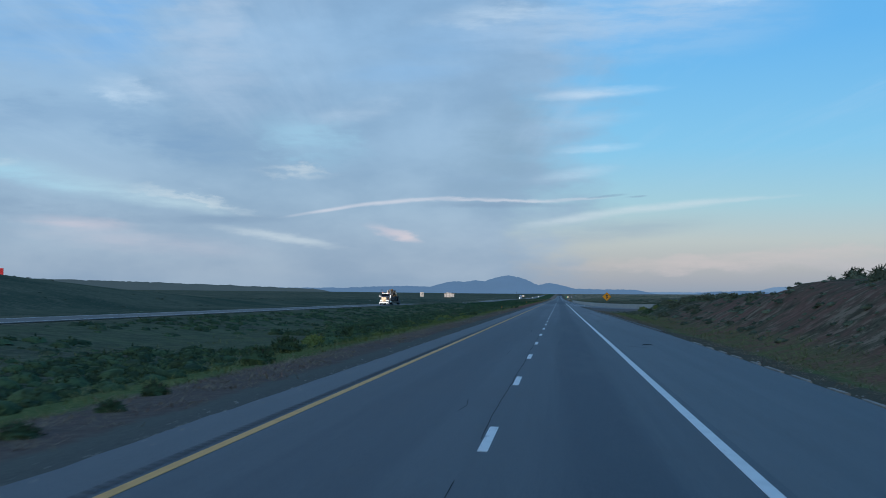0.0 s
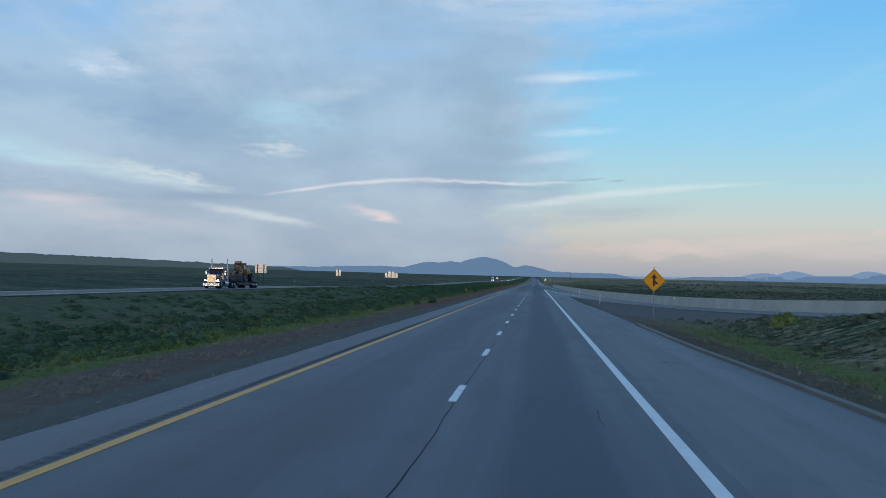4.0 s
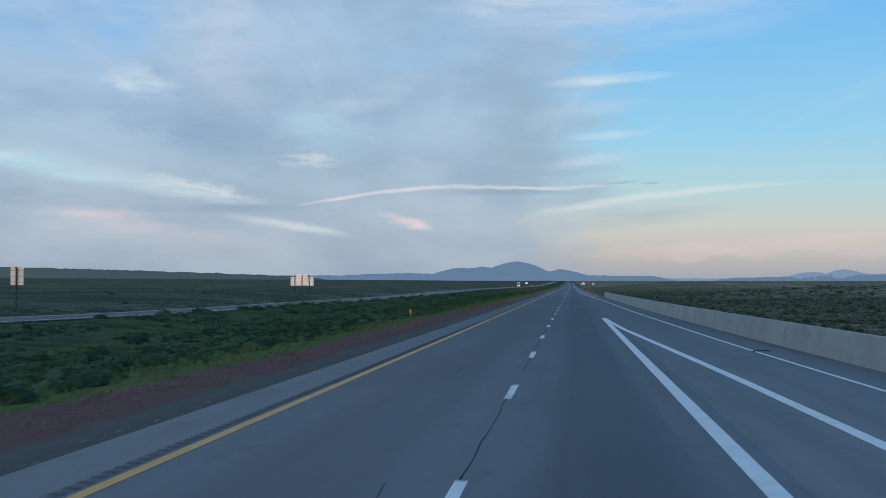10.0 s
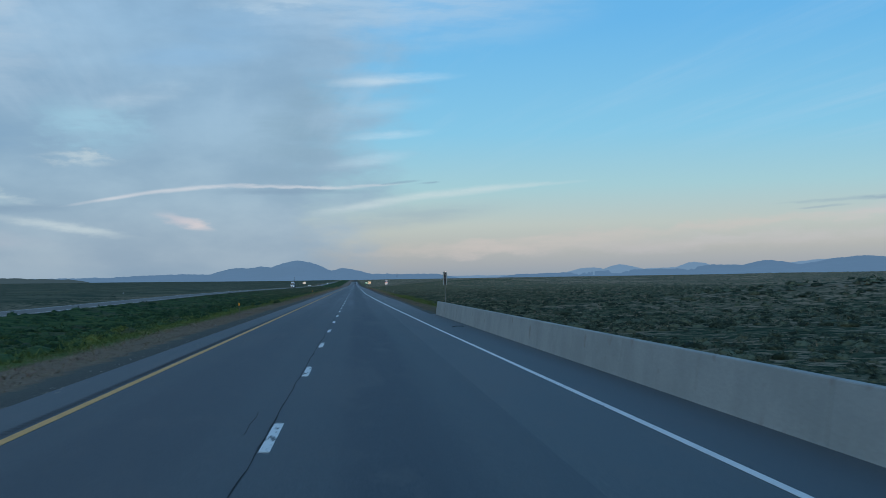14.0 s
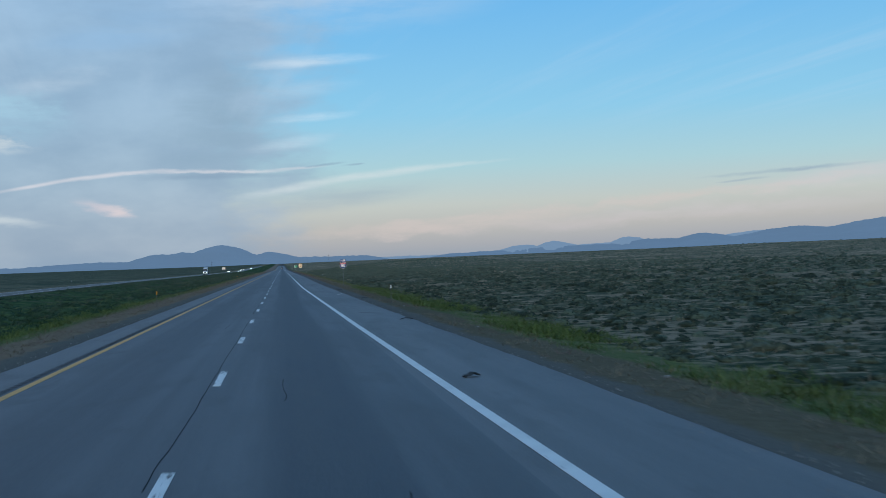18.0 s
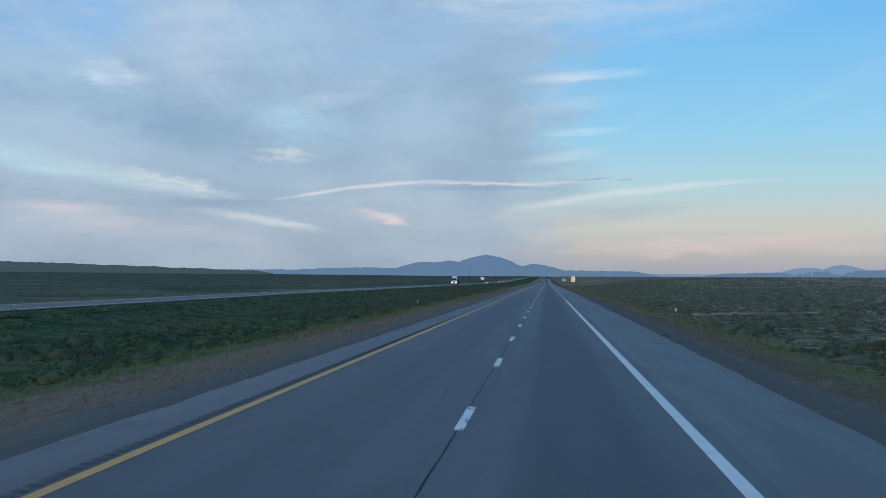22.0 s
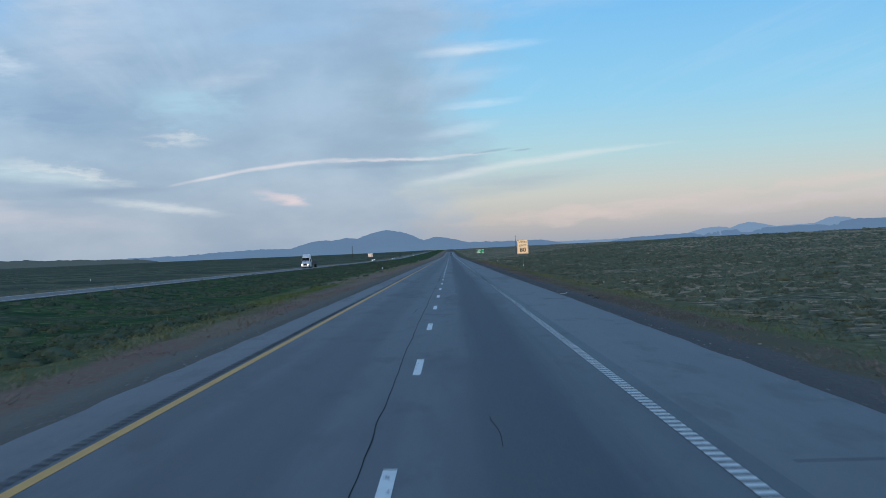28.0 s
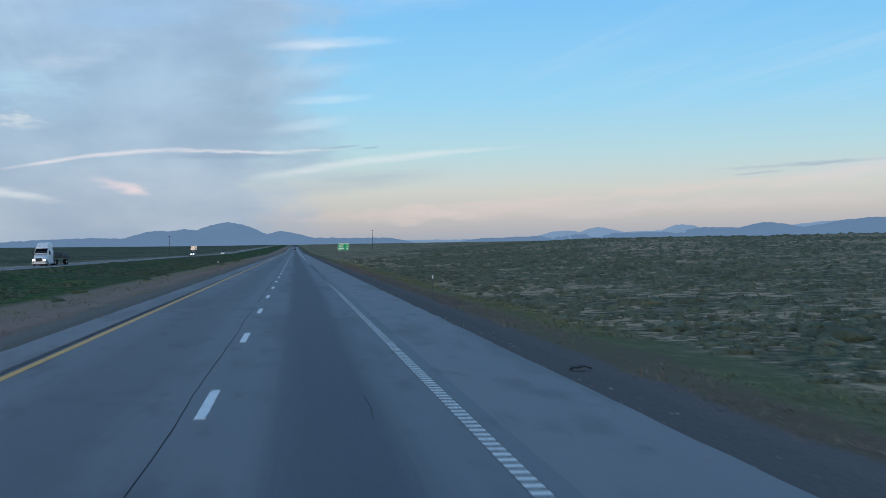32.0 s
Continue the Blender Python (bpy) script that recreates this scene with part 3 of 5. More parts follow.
def words(name, text, size, mat, parent, at, stretch=1.0, bold=0.0):
    """Raised letters that face -y, centred at a place."""
    cu = bpy.data.curves.new(name, "FONT")
    cu.body, cu.size, cu.align_x, cu.align_y, cu.extrude, cu.offset = text, size, "CENTER", "CENTER", .003, bold
    cu.resolution_u = 3
    tmp = bpy.data.objects.new(name, cu)
    me = bpy.data.meshes.new_from_object(tmp)
    bpy.data.objects.remove(tmp)
    me.materials.clear()
    me.materials.append(mat)
    me.transform(Matrix.Translation(at) @ Matrix.Rotation(radians(90), 4, "X") @ Matrix.Diagonal((stretch, 1, 1, 1)))
    ob = new(name, me)
    ob.parent = parent
    return ob


def thing(name, label, category, m=None, group="", kind=""):
    ob = new(name)
    ob.empty_display_size = .3
    if m is not None:
        ob.matrix_basis = m
    return tagged(ob, label, category, group, kind)


def step(v, a, b):
    s = min(1.0, max(0.0, (v - a) / (b - a)))
    return s * s * (3 - 2 * s)


# ---- the lie of the land ----
FALL = math.tan(radians(1.3))  # the carriageway falls to the right


def along(table, y):
    """Straight steps between (y, value) pairs."""
    for (y0, v0), (y1, v1) in zip(table, table[1:]):
        if y <= y1:
            return v0 + (v1 - v0) * max(0.0, (y - y0) / (y1 - y0))
    return table[-1][1]


LEFT_EDGE = -5.0
RIGHT_EDGE = ((-200, 8.4), (84, 8.3), (108, 8.0), (150, 7.8), (168, 7.3), (222, 6.9), (242, 6.35), (297, 6.4), (532, 6.9), (600, 6.9), (640, 6.5), (720, 6.15), (830, 6.4), (950, 6.35), (1005, 6.05), (4000, 6.05))
BARRIER = ((150, 80), (180, 50), (205, 28), (225, 20.5), (245, 16.3), (258, 14.8), (274, 13.4), (292, 12.0), (315, 10.9), (335, 10.4), (352, 10.0), (374, 9.28), (405, 8.58), (445, 7.98), (490, 7.62), (532, 7.25))
RAMP_LEFT = ((150, 72), (180, 42), (205, 23), (225, 17), (245, 13.0), (254, 11.4), (262, 9.9), (275, 8.6), (286, 7.5), (297, 6.4), (532, 6.9))
FAR_EDGE = ((-400, -41.0), (290, -40.5), (420, -36.5), (760, -35.8), (900, -37.0), (1200, -36.0), (3000, -36.0))


def far_near(y):
    return along(FAR_EDGE, y)


def far_side(y):
    return along(FAR_EDGE, y) - 8.6


def far_z(y):
    return along(((-300, 0), (330, 0), (430, -.7), (590, -.75), (740, -.1), (860, 0)), y) + .0055 * max(0.0, y - 1700)


def road_z(x, y):
    base = -FALL * x if x > -30 else -FALL * -30
    return base + .0055 * max(0.0, y - 1700)


def ramp_z(x, y):
    return road_z(min(x, 10), y) + 2.6 * step(x, 12, 60)


def land(x, y):
    """Height of the natural ground."""
    roll = noise.noise((x * .012, y * .012, 0)) * .9 + noise.noise((x * .05, y * .05, 3)) * .3
    away = math.hypot(max(0.0, abs(x + 10) - 70), max(0.0, y - 1700))
    z = .0056 * away + .0038 * max(0.0, -x - 150) * step(-x, 150, 700) + roll * step(abs(x), 14, 60) * min(1.0, .35 + away / 400) * (1 - step(y, 1500, 1900))
    z += 3.9 * step(x, 8, 105) * step(y, 1030, 1330) * (1 - step(y, 1700, 2600)) * (1 - step(x, 350, 1200))
    right = along(RIGHT_EDGE, y)
    if x > right:
        d = x - right
        z += (-FALL * right - .06) * (1 - step(d, 2, 20)) - .75 * step(d, 0, 7) + .45 * step(d, 14, 50)
        # the cut bank at the start
        bank = along(((-400, 5.2), (58, 5.1), (95, 4.2), (130, 3.5), (150, 3.1), (168, 2.7), (186, 1.9), (204, .8), (220, 0)), y)
        bank *= .85 + .15 * noise.noise((y * .06, 5, 0))
        z += bank * step(x, 9.9, 19) * (1 - .45 * step(x, 30, 90))
        if 130 < y < 560:
            wall, inner = along(BARRIER, y), along(RAMP_LEFT, y)
            paved = ramp_z(x, y) - .07
            if x < wall + 1:
                gore = paved + .03 - .03 * step(d, .2, 2)
                wild = (1 - step(y, 190, 225)) * step(d, .3, 3)
                near = z * wild + gore * (1 - wild)
                f = step(x, inner - 5, inner - .6)
                z = near * (1 - f) + paved * f
            else:
                e = step(x, wall + 1, wall + 12) * step(560 - y, 0, 20)
                z = z * e + (ramp_z(x, y) - .25) * (1 - e)
    elif x < LEFT_EDGE:
        d = LEFT_EDGE - x
        z += (-FALL * LEFT_EDGE - .05) * (1 - step(d, 1.5, 14)) - .95 * step(d, .6, 13) * (1 - step(d, 18, 29))
        if x < far_near(y) + 6:
            flat_ = step(far_near(y) + 6 - x, 0, 2.5) * (1 - step(far_side(y) - x, 1, 10))
            z = z * (1 - flat_) + (-.065 + far_z(y)) * flat_
        z += 8.3 * math.exp(-((x + 118) / 42) ** 2) * step(-x, 56, 80) * (1 - step(y, 120, 330)) + .5 * step(-x, 62, 70) * (1 - step(-x, 90, 140))
    else:
        z = road_z(x, y) - .07
    return z


def spread(a, b, first, grow):
    out_, v, s = [], a, first
    while v < b:
        out_.append(v)
        v += s
        s *= grow
    return out_ + [b]


near_x = [i * 1.5 for i in range(-8, 17)]
xs = sorted([-v for v in spread(13.0, 4800, 1.8, 1.05)] + near_x + spread(25.5, 4800, 1.8, 1.05))
ys = [-v for v in spread(14, 400, 8, 1.3)][::-1] + [-8 + 5 * i for i in range(300)] + spread(1500, 4980, 8, 1.035)
ys = sorted(set(ys))
verts = [(x, y, land(x, y)) for y in ys for x in xs]
nx = len(xs)
faces = [(j * nx + i, j * nx + i + 1, (j + 1) * nx + i + 1, (j + 1) * nx + i) for j in range(len(ys) - 1) for i in range(nx - 1)]
ground = tagged(new("ground", mesh_of("ground", verts, faces, M_EARTH, True)), "dry high-desert ground of gravel, reddish soil and sage plain", "ground", kind="structure")


def ribbon(name, y0, y1, left, right, lift, mat, gap=6.0, height=road_z, thick=.05, parent=None):
    """A paved strip between two edges, with side faces."""
    n = max(1, int((y1 - y0) / gap))
    vs, fs = [], []
    for i in range(n + 1):
        y = y0 + (y1 - y0) * i / n
        l, r = left(y) if callable(left) else left, right(y) if callable(right) else right
        for x, dz in ((l, lift - thick), (l, lift), (r, lift), (r, lift - thick)):
            vs.append((x, y, height(x, y) + dz))
    for i in range(n):
        k = i * 4
        for a in range(3):
            fs.append((k + a, k + a + 1, k + 5 + a, k + 4 + a))
    fs += [(0, 1, 2, 3), (n * 4 + 3, n * 4 + 2, n * 4 + 1, n * 4)]
    me = mesh_of(name, vs, fs, mat)
    bm = bmesh.new()
    bm.from_mesh(me)
    bmesh.ops.recalc_face_normals(bm, faces=bm.faces[:])
    bm.to_mesh(me)
    bm.free()
    ob = new(name, me)
    if parent:
        ob.parent = parent
    return ob


END = 2600


def ragged(y, seed):
    """How far the crumbled edge of the paving strays."""
    return (.08 * noise.noise((y * .35, seed, 0)) + .06 * noise.noise((y * 1.1, seed, 5))) * (1 - step(y, 270, 285) + step(y, 540, 560))


road = tagged(ribbon("road", -120, END, -3.95, 3.9, 0, M_ROAD), "worn grey two-lane asphalt carriageway of a motorway", "road", kind="structure")
shoulder_l = tagged(ribbon("shoulder_left", -120, END, lambda y: LEFT_EDGE + ragged(y, 3), -3.95, 0, M_SHOULDER, 1.2), "narrow pale asphalt shoulder beside the yellow line", "road shoulder", kind="structure")
shoulder_r = tagged(ribbon("shoulder_right", -120, END, 3.9, lambda y: along(RIGHT_EDGE, y) + ragged(y, 7), 0, M_SHOULDER, 1.2), "wide pale asphalt shoulder beside the white line", "road shoulder", kind="structure")
ramp_road = tagged(ribbon("slip_road", 150, 532, lambda y: along(RAMP_LEFT, y), lambda y: along(BARRIER, y) + .05, .0, M_SHOULDER, 4.0, ramp_z), "grey asphalt slip road joining beside a concrete barrier", "slip road", kind="structure")
far_road = tagged(ribbon("far_road", -300, END + 400, far_side, far_near, .02, M_FAR_ROAD, 8.0, lambda x, y: far_z(y)), "pale asphalt carriageway across the median", "road", kind="structure")

# painted lines
yellow = tagged(ribbon("yellow_line", -120, END, -3.80, -3.64, .006, M_YELLOW, 8, thick=.005, parent=road), "ochre yellow painted edge line")


def white_edge(y):
    return along(((-200, 3.66), (60, 3.64), (140, 3.56), (300, 3.55), (397, 3.40)), y)


RAMP_LINE = ((238, 14.8), (250, 13.6), (265, 12.4), (287, 10.95), (300, 10.45), (312, 10.0), (325, 9.3), (347, 8.3), (366, 7.65), (405, 6.8), (434, 6.35), (464, 6.0), (505, 5.35), (560, 4.65), (590, 4.34), (620, 4.06), (655, 3.80), (695, 3.52), (3000, 3.53))
GORE_LINE = ((262, 12.3), (275, 10.9), (285, 9.9), (301, 8.3), (329, 6.1), (350, 5.3), (380, 3.85), (397, 3.45))
ribbon("white_line", -120, 300, lambda y: white_edge(y) - .1, lambda y: white_edge(y) + .1, .006, M_WHITE, 8, thick=.005, parent=road)
ribbon("gore_line", 300, 397, lambda y: white_edge(y) - .14, lambda y: white_edge(y) + .14, .006, M_WHITE, 6, thick=.005, parent=road)
ribbon("gore_line", 264, 397, lambda y: along(GORE_LINE, y) - .14, lambda y: along(GORE_LINE, y) + .14, .010, M_WHITE, 6, thick=.005, parent=ramp_road)
ribbon("white_line", 238, 700, lambda y: along(RAMP_LINE, y) - .07 - .03 * step(y, 500, 600), lambda y: along(RAMP_LINE, y) + .07 + .03 * step(y, 500, 600), .008, M_WHITE, 6, thick=.005, parent=ramp_road)
ribbon("white_line", 700, END, 3.42, 3.62, .006, M_WHITE, 8, thick=.005, parent=road)
for inset in (1.2, 7.6):
    ribbon("edge_line", -300, END, lambda y: far_near(y) - inset - .08, lambda y: far_near(y) - inset + .08, .026, M_WHITE, 12, lambda x_, y: far_z(y), .004, far_road)

# low asphalt kerb along the first shoulder
y = 76.0
while y < 186:
    ribbon("kerb", y, y + 5.97, lambda v: along(RIGHT_EDGE, v) - .10, lambda v: along(RIGHT_EDGE, v) + .12, .085, M_FAR_ROAD, 6.0, thick=.14, parent=shoulder_r)
    y += 6.0

dash_me = None
for i in range(-3, 150):
    y = 3.5 + 12.192 * i
    if dash_me is None:
        dash = ribbon("lane_dash", -3.05, 0, -.075, .075, .006, M_DASH, 3, lambda x, y_: -FALL * x, .005, road)
        dash_me = dash.data
    else:
        dash = new("lane_dash", dash_me)
        dash.parent = road
    dash.location = (0, y, .0055 * max(0.0, y - 1700))


def barrier_piece(y0, y1, parent):
    """One cast length of wall: broad foot, sloped face, narrow top."""
    profile = ((0, 0), (.015, .06), (.145, .965), (.16, .985), (.30, .985), (.315, .965), (.47, 0))
    bm = bmesh.new()
    loops = []
    for y in (y0 + .012, y1 - .012):
        x = along(BARRIER, y)
        z = ramp_z(x, y) - .02
        loops.append([bm.verts.new((x + px, y, z + pz)) for px, pz in profile])
    n = len(profile)
    for i in range(n):
        bm.faces.new((loops[0][i], loops[0][(i + 1) % n], loops[1][(i + 1) % n], loops[1][i]))
    bm.faces.new(loops[0])
    bm.faces.new(loops[1][::-1])
    bmesh.ops.recalc_face_normals(bm, faces=bm.faces[:])
    return part("barrier_length", bm, M_CONCRETE, parent)


barrier = thing("concrete_barrier", "long pale cast-concrete barrier wall along the slip road", "barrier", kind="structure")
y = 152.0
while y < 531.5:
    nxt = min(532, y + 6.0)
    barrier_piece(y, nxt, barrier)
    y = nxt


# ---- far ranges ----
def mountain(name, bumps, radius, az0, az1, base, mat, label, seed, soft_end=3.0, middle=510):
    """A ridge round the middle of the drive: azimuth, height in degrees, half width to each side."""
    n = int((az1 - az0) * 16)
    vs, fs = [], []
    rows_ = 9
    for i in range(n + 1):
        a = az0 + (az1 - az0) * i / n
        top = base
        for at, h_, wl, wr in bumps:
            w = wl if a < at else wr
            d_ = abs(a - at) / w
            top = max(top, base + h_ * max(0.0, 1 - d_ * d_ * (.9 if d_ < .35 else 1)) * (1 - .25 * min(1, d_)) if d_ < 1 else top)
        top += .035 * noise.noise((a * 1.3, seed, 0)) + .03 * noise.noise((a * 3.7, seed, 2)) + .016 * noise.noise((a * 9.5, seed, 5))
        fade = step(a, az0, az0 + 3) * (1 - step(a, az1 - soft_end, az1))
        for k in range(rows_):
            f = k / (rows_ - 1)
            r = radius - 480 * (1 - f)
            z = 2.3 + radius * math.tan(radians(top)) * fade * f ** 1.3 + 14 * noise.noise((a * 1.1, f * 3, seed)) * f * (1 - f)
            vs.append((r * math.sin(radians(a)), middle + r * math.cos(radians(a)), z - 6 * (1 - f)))
    for i in range(n):
        for k in range(rows_ - 1):
            q = i * rows_ + k
            fs.append((q, q + rows_, q + rows_ + 1, q + 1))
    ob = new(name, mesh_of(name, vs, fs, mat, True))
    return tagged(ob, label, "mountain", kind="structure")


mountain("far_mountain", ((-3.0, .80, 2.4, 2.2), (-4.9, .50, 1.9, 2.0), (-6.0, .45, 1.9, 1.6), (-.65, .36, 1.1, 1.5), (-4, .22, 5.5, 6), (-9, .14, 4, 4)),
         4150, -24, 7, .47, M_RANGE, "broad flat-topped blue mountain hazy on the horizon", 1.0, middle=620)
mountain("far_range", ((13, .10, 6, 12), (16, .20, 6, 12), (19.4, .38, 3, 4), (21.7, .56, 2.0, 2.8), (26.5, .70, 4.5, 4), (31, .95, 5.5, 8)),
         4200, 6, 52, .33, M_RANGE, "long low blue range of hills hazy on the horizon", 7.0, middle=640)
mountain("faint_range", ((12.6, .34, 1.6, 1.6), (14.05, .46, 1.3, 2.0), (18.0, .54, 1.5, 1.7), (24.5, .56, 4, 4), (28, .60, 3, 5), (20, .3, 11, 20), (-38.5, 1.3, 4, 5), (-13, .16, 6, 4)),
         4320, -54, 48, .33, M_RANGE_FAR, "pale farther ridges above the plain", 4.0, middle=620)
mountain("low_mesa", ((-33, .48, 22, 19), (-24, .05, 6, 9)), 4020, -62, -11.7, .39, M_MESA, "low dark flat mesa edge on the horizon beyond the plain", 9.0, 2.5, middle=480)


# ---- brush, sage and grass ----
rng = np.random.default_rng(5)


def tuft(leaves, long, wide, sides, levels):
    """One bush of unit radius: a low uneven mound covered in small pointed leaves. Vertices and triangles."""
    vs, fs = [], []
    rings = ((.78, -.08), (.70, .24), (.40, .48)) if levels == 2 else ((.84, -.08), (.56, .38))
    for r0, z0 in rings:
        for k in range(sides):
            a = 2 * math.pi * (k + rng.uniform(-.25, .25)) / sides
            r = r0 * rng.uniform(.62, 1.2)
            vs.append((r * math.cos(a), r * math.sin(a), z0 * rng.uniform(.65, 1.25)))
    vs.append((rng.uniform(-.1, .1), rng.uniform(-.1, .1), rng.uniform(.45, .70)))
    top = len(vs) - 1
    for j in range(len(rings) - 1):
        for k in range(sides):
            a, b = j * sides + k, j * sides + (k + 1) % sides
            fs += [(a, b, a + sides), (b, b + sides, a + sides)]
    for k in range(sides):
        fs.append((top - sides + k, top - sides + (k + 1) % sides, top))
    for _ in range(leaves):
        a, up = rng.uniform(0, 2 * math.pi), math.asin(rng.uniform(.05, 1.0))
        out_ = np.array((math.cos(a) * math.cos(up) * .9, math.sin(a) * math.cos(up) * .9, math.sin(up) * .85))
        foot = out_ * rng.uniform(.55, .85)
        lean = out_ * .8 + rng.normal(0, .5, 3) + np.array((0, 0, .3))
        lean /= np.linalg.norm(lean)
        side = np.cross(lean, rng.normal(0, 1, 3))
        side /= np.linalg.norm(side) + 1e-6
        k = len(vs)
        vs += [foot - side * wide, foot + side * wide, foot + lean * long * rng.uniform(.6, 1.2)]
        fs.append((k, k + 1, k + 2))
    return np.array([tuple(v) for v in vs]), np.array(fs)


def blades(count, lean, wide=.03):
    vs, fs = [], []
    for _ in range(count):
        a = rng.uniform(0, 2 * math.pi)
        x, y = rng.normal(0, .55, 2)
        reach = lean * rng.uniform(.3, 1.3)
        tip = np.array((x + math.cos(a) * reach, y + math.sin(a) * reach, rng.uniform(.4, 1.0)))
        k = len(vs)
        vs += [(x - wide * math.sin(a), y + wide * math.cos(a), -.05), (x + wide * math.sin(a), y - wide * math.cos(a), -.05), tuple(tip)]
        fs.append((k, k + 1, k + 2))
    return np.array(vs), np.array(fs)


def scatter(name, kinds, spots, mat, label, category):
    """One field of many small plants. spots: rows of x, y, z, radius, height."""
    vs, fs, base = [], [], 0
    pick = rng.integers(0, len(kinds), len(spots))
    turn = rng.uniform(0, 2 * math.pi, len(spots))
    for k, (tv, tf) in enumerate(kinds):
        s = spots[pick == k]
        a = turn[pick == k]
        if not len(s):
            continue
        c, d = np.cos(a)[:, None], np.sin(a)[:, None]
        x = (tv[None, :, 0] * c - tv[None, :, 1] * d) * s[:, 3:4] + s[:, 0:1]
        y = (tv[None, :, 0] * d + tv[None, :, 1] * c) * s[:, 3:4] + s[:, 1:2]
        z = tv[None, :, 2] * s[:, 4:5] + s[:, 2:3]
        vs.append(np.stack((x, y, z), -1).reshape(-1, 3))
        fs.append((tf[None] + base + (np.arange(len(s)) * len(tv))[:, None, None]).reshape(-1, 3))
        base += len(s) * len(tv)
    v, f = np.concatenate(vs), np.concatenate(fs)
    me = bpy.data.meshes.new(name)
    me.vertices.add(len(v))
    me.vertices.foreach_set("co", v.astype(np.float32).ravel())
    me.loops.add(f.size)
    me.loops.foreach_set("vertex_index", f.astype(np.int32).ravel())
    me.polygons.add(len(f))
    me.polygons.foreach_set("loop_start", np.arange(0, f.size, 3, dtype=np.int32))
    me.update(calc_edges=True)
    me.materials.append(mat)
    return tagged(new(name, me), label, category, kind="stuff")


def open_ground(x, y):
    """Whether plants grow at a place."""
    if LEFT_EDGE - .8 < x < along(RIGHT_EDGE, y) + .7:
        return False
    if far_side(y) - 1.5 < x < far_near(y) + 1.2:
        return False
    if 140 < y < 536 and (along(RAMP_LEFT, y) - 1.5 if y < 210 else 0) < x < along(BARRIER, y) + 1.2:
        return False
    return True


def sow(count, x0, x1, y0, y1, size, clump, tall=.75):
    """Random plants in a strip, thicker in clumps and bare in between."""
    rows_ = []
    while len(rows_) < count:
        x, y = rng.uniform(x0, x1), rng.uniform(y0, y1)
        count -= .04
        if noise.noise((x * .07, y * .07, 9)) + .6 * noise.noise((x * .3, y * .3, 2)) < clump or not open_ground(x, y):
            continue
        if y > 935 + 3 * (x + 19) and -19 < x < -6 and rng.uniform() < (.97 if tall > .45 else .75):
            continue
        if tall > .55 and x > 9.9 and y < 150 and rng.uniform() < .62:
            continue
        r = size * min(1.9, math.exp(rng.normal(-.08, .42)))
        rows_.append((x, y, land(x, y), r, r * tall * rng.uniform(.8, 1.25)))
    return np.array(rows_)


near_bush = [tuft(30, .27, .060, 7, 2) for _ in range(8)]
mid_bush = [tuft(15, .28, .075, 7, 1) for _ in range(6)]
far_bush = [tuft(4, .45, .13, 5, 1) for _ in range(5)]
grass_kind = [blades(10, .7, .026) for _ in range(6)]

scatter("median_brush", near_bush, sow(8600, -22, -10.4, -12, 1350, .50, -.15, .66), M_GREEN, "dense green brush and weeds filling the median", "brush")
scatter("median_brush_far_side", mid_bush, sow(6000, -34, -21, -20, 1500, .55, -.12, .5), M_GREEN, "dark green brush along the far side of the median", "brush")
scatter("roadside_sage", near_bush, sow(7600, 12.0, 20, -15, 1180, .31, -.45, .66), M_SAGE, "grey-green sagebrush thick behind the verge", "sagebrush")
scatter("sage_field", mid_bush, sow(17000, 19, 42, 130, 1260, .36, -.40, .62), M_SAGE, "grey-green sagebrush scattered over dry soil", "sagebrush")
scatter("sage_clumps", near_bush, sow(2600, 13.5, 55, 480, 1330, .62, -.2, .55), M_SAGE, "larger dark sagebrush clumps standing over pale soil", "sagebrush")
scatter("sage_plain", far_bush, sow(20000, 40, 115, 150, 1450, .46, -.5, .6), M_SAGE, "low grey-green sagebrush plain", "sagebrush")
scatter("distant_sage", far_bush, sow(8000, 105, 480, 0, 2400, .8, -.2, .55), M_SAGE, "distant dark sagebrush plain", "sagebrush")
scatter("distant_scrub", far_bush, sow(8500, -360, -50, -60, 2400, .6, -.1, .32), M_SAGE, "low scrub on the plain beyond the far carriageway", "scrub")
scatter("verge_grass", grass_kind, sow(11500, -11.6, -8.4, -15, 1300, .36, -.45, .42), M_GRASS, "low tufts of green and dry grass on the verge", "grass")
scatter("median_grass", grass_kind, sow(12000, -26, -10.5, -15, 1300, .42, -.5, .36), M_GRASS, "tall yellow-green grass between the median brush", "grass")
scatter("verge_grass_right", grass_kind, sow(10000, 10.4, 13.0, -15, 1300, .38, -.3, .45), M_GRASS, "low tufts of green and straw grass below the shoulder", "grass")
bright = np.concatenate((sow(3500, -12.6, -9.4, 430, 680, .45, -.05, .5), sow(2200, -12.8, -9.6, 50, 200, .45, 0.0, .5), sow(3900, 9.8, 13.4, 590, 712, .44, -.08, .5), sow(1500, -13, -10, 960, 1000, .4, -.2, .4)))
scatter("bright_grass", grass_kind, bright, M_LIME, "lush bright yellow-green grass in patches beside the verge", "grass")
scatter("straw_grass", grass_kind, sow(13000, 13, 60, 150, 1350, .45, -.3, .42), M_STRAW, "pale straw grass between the sagebrush", "grass")
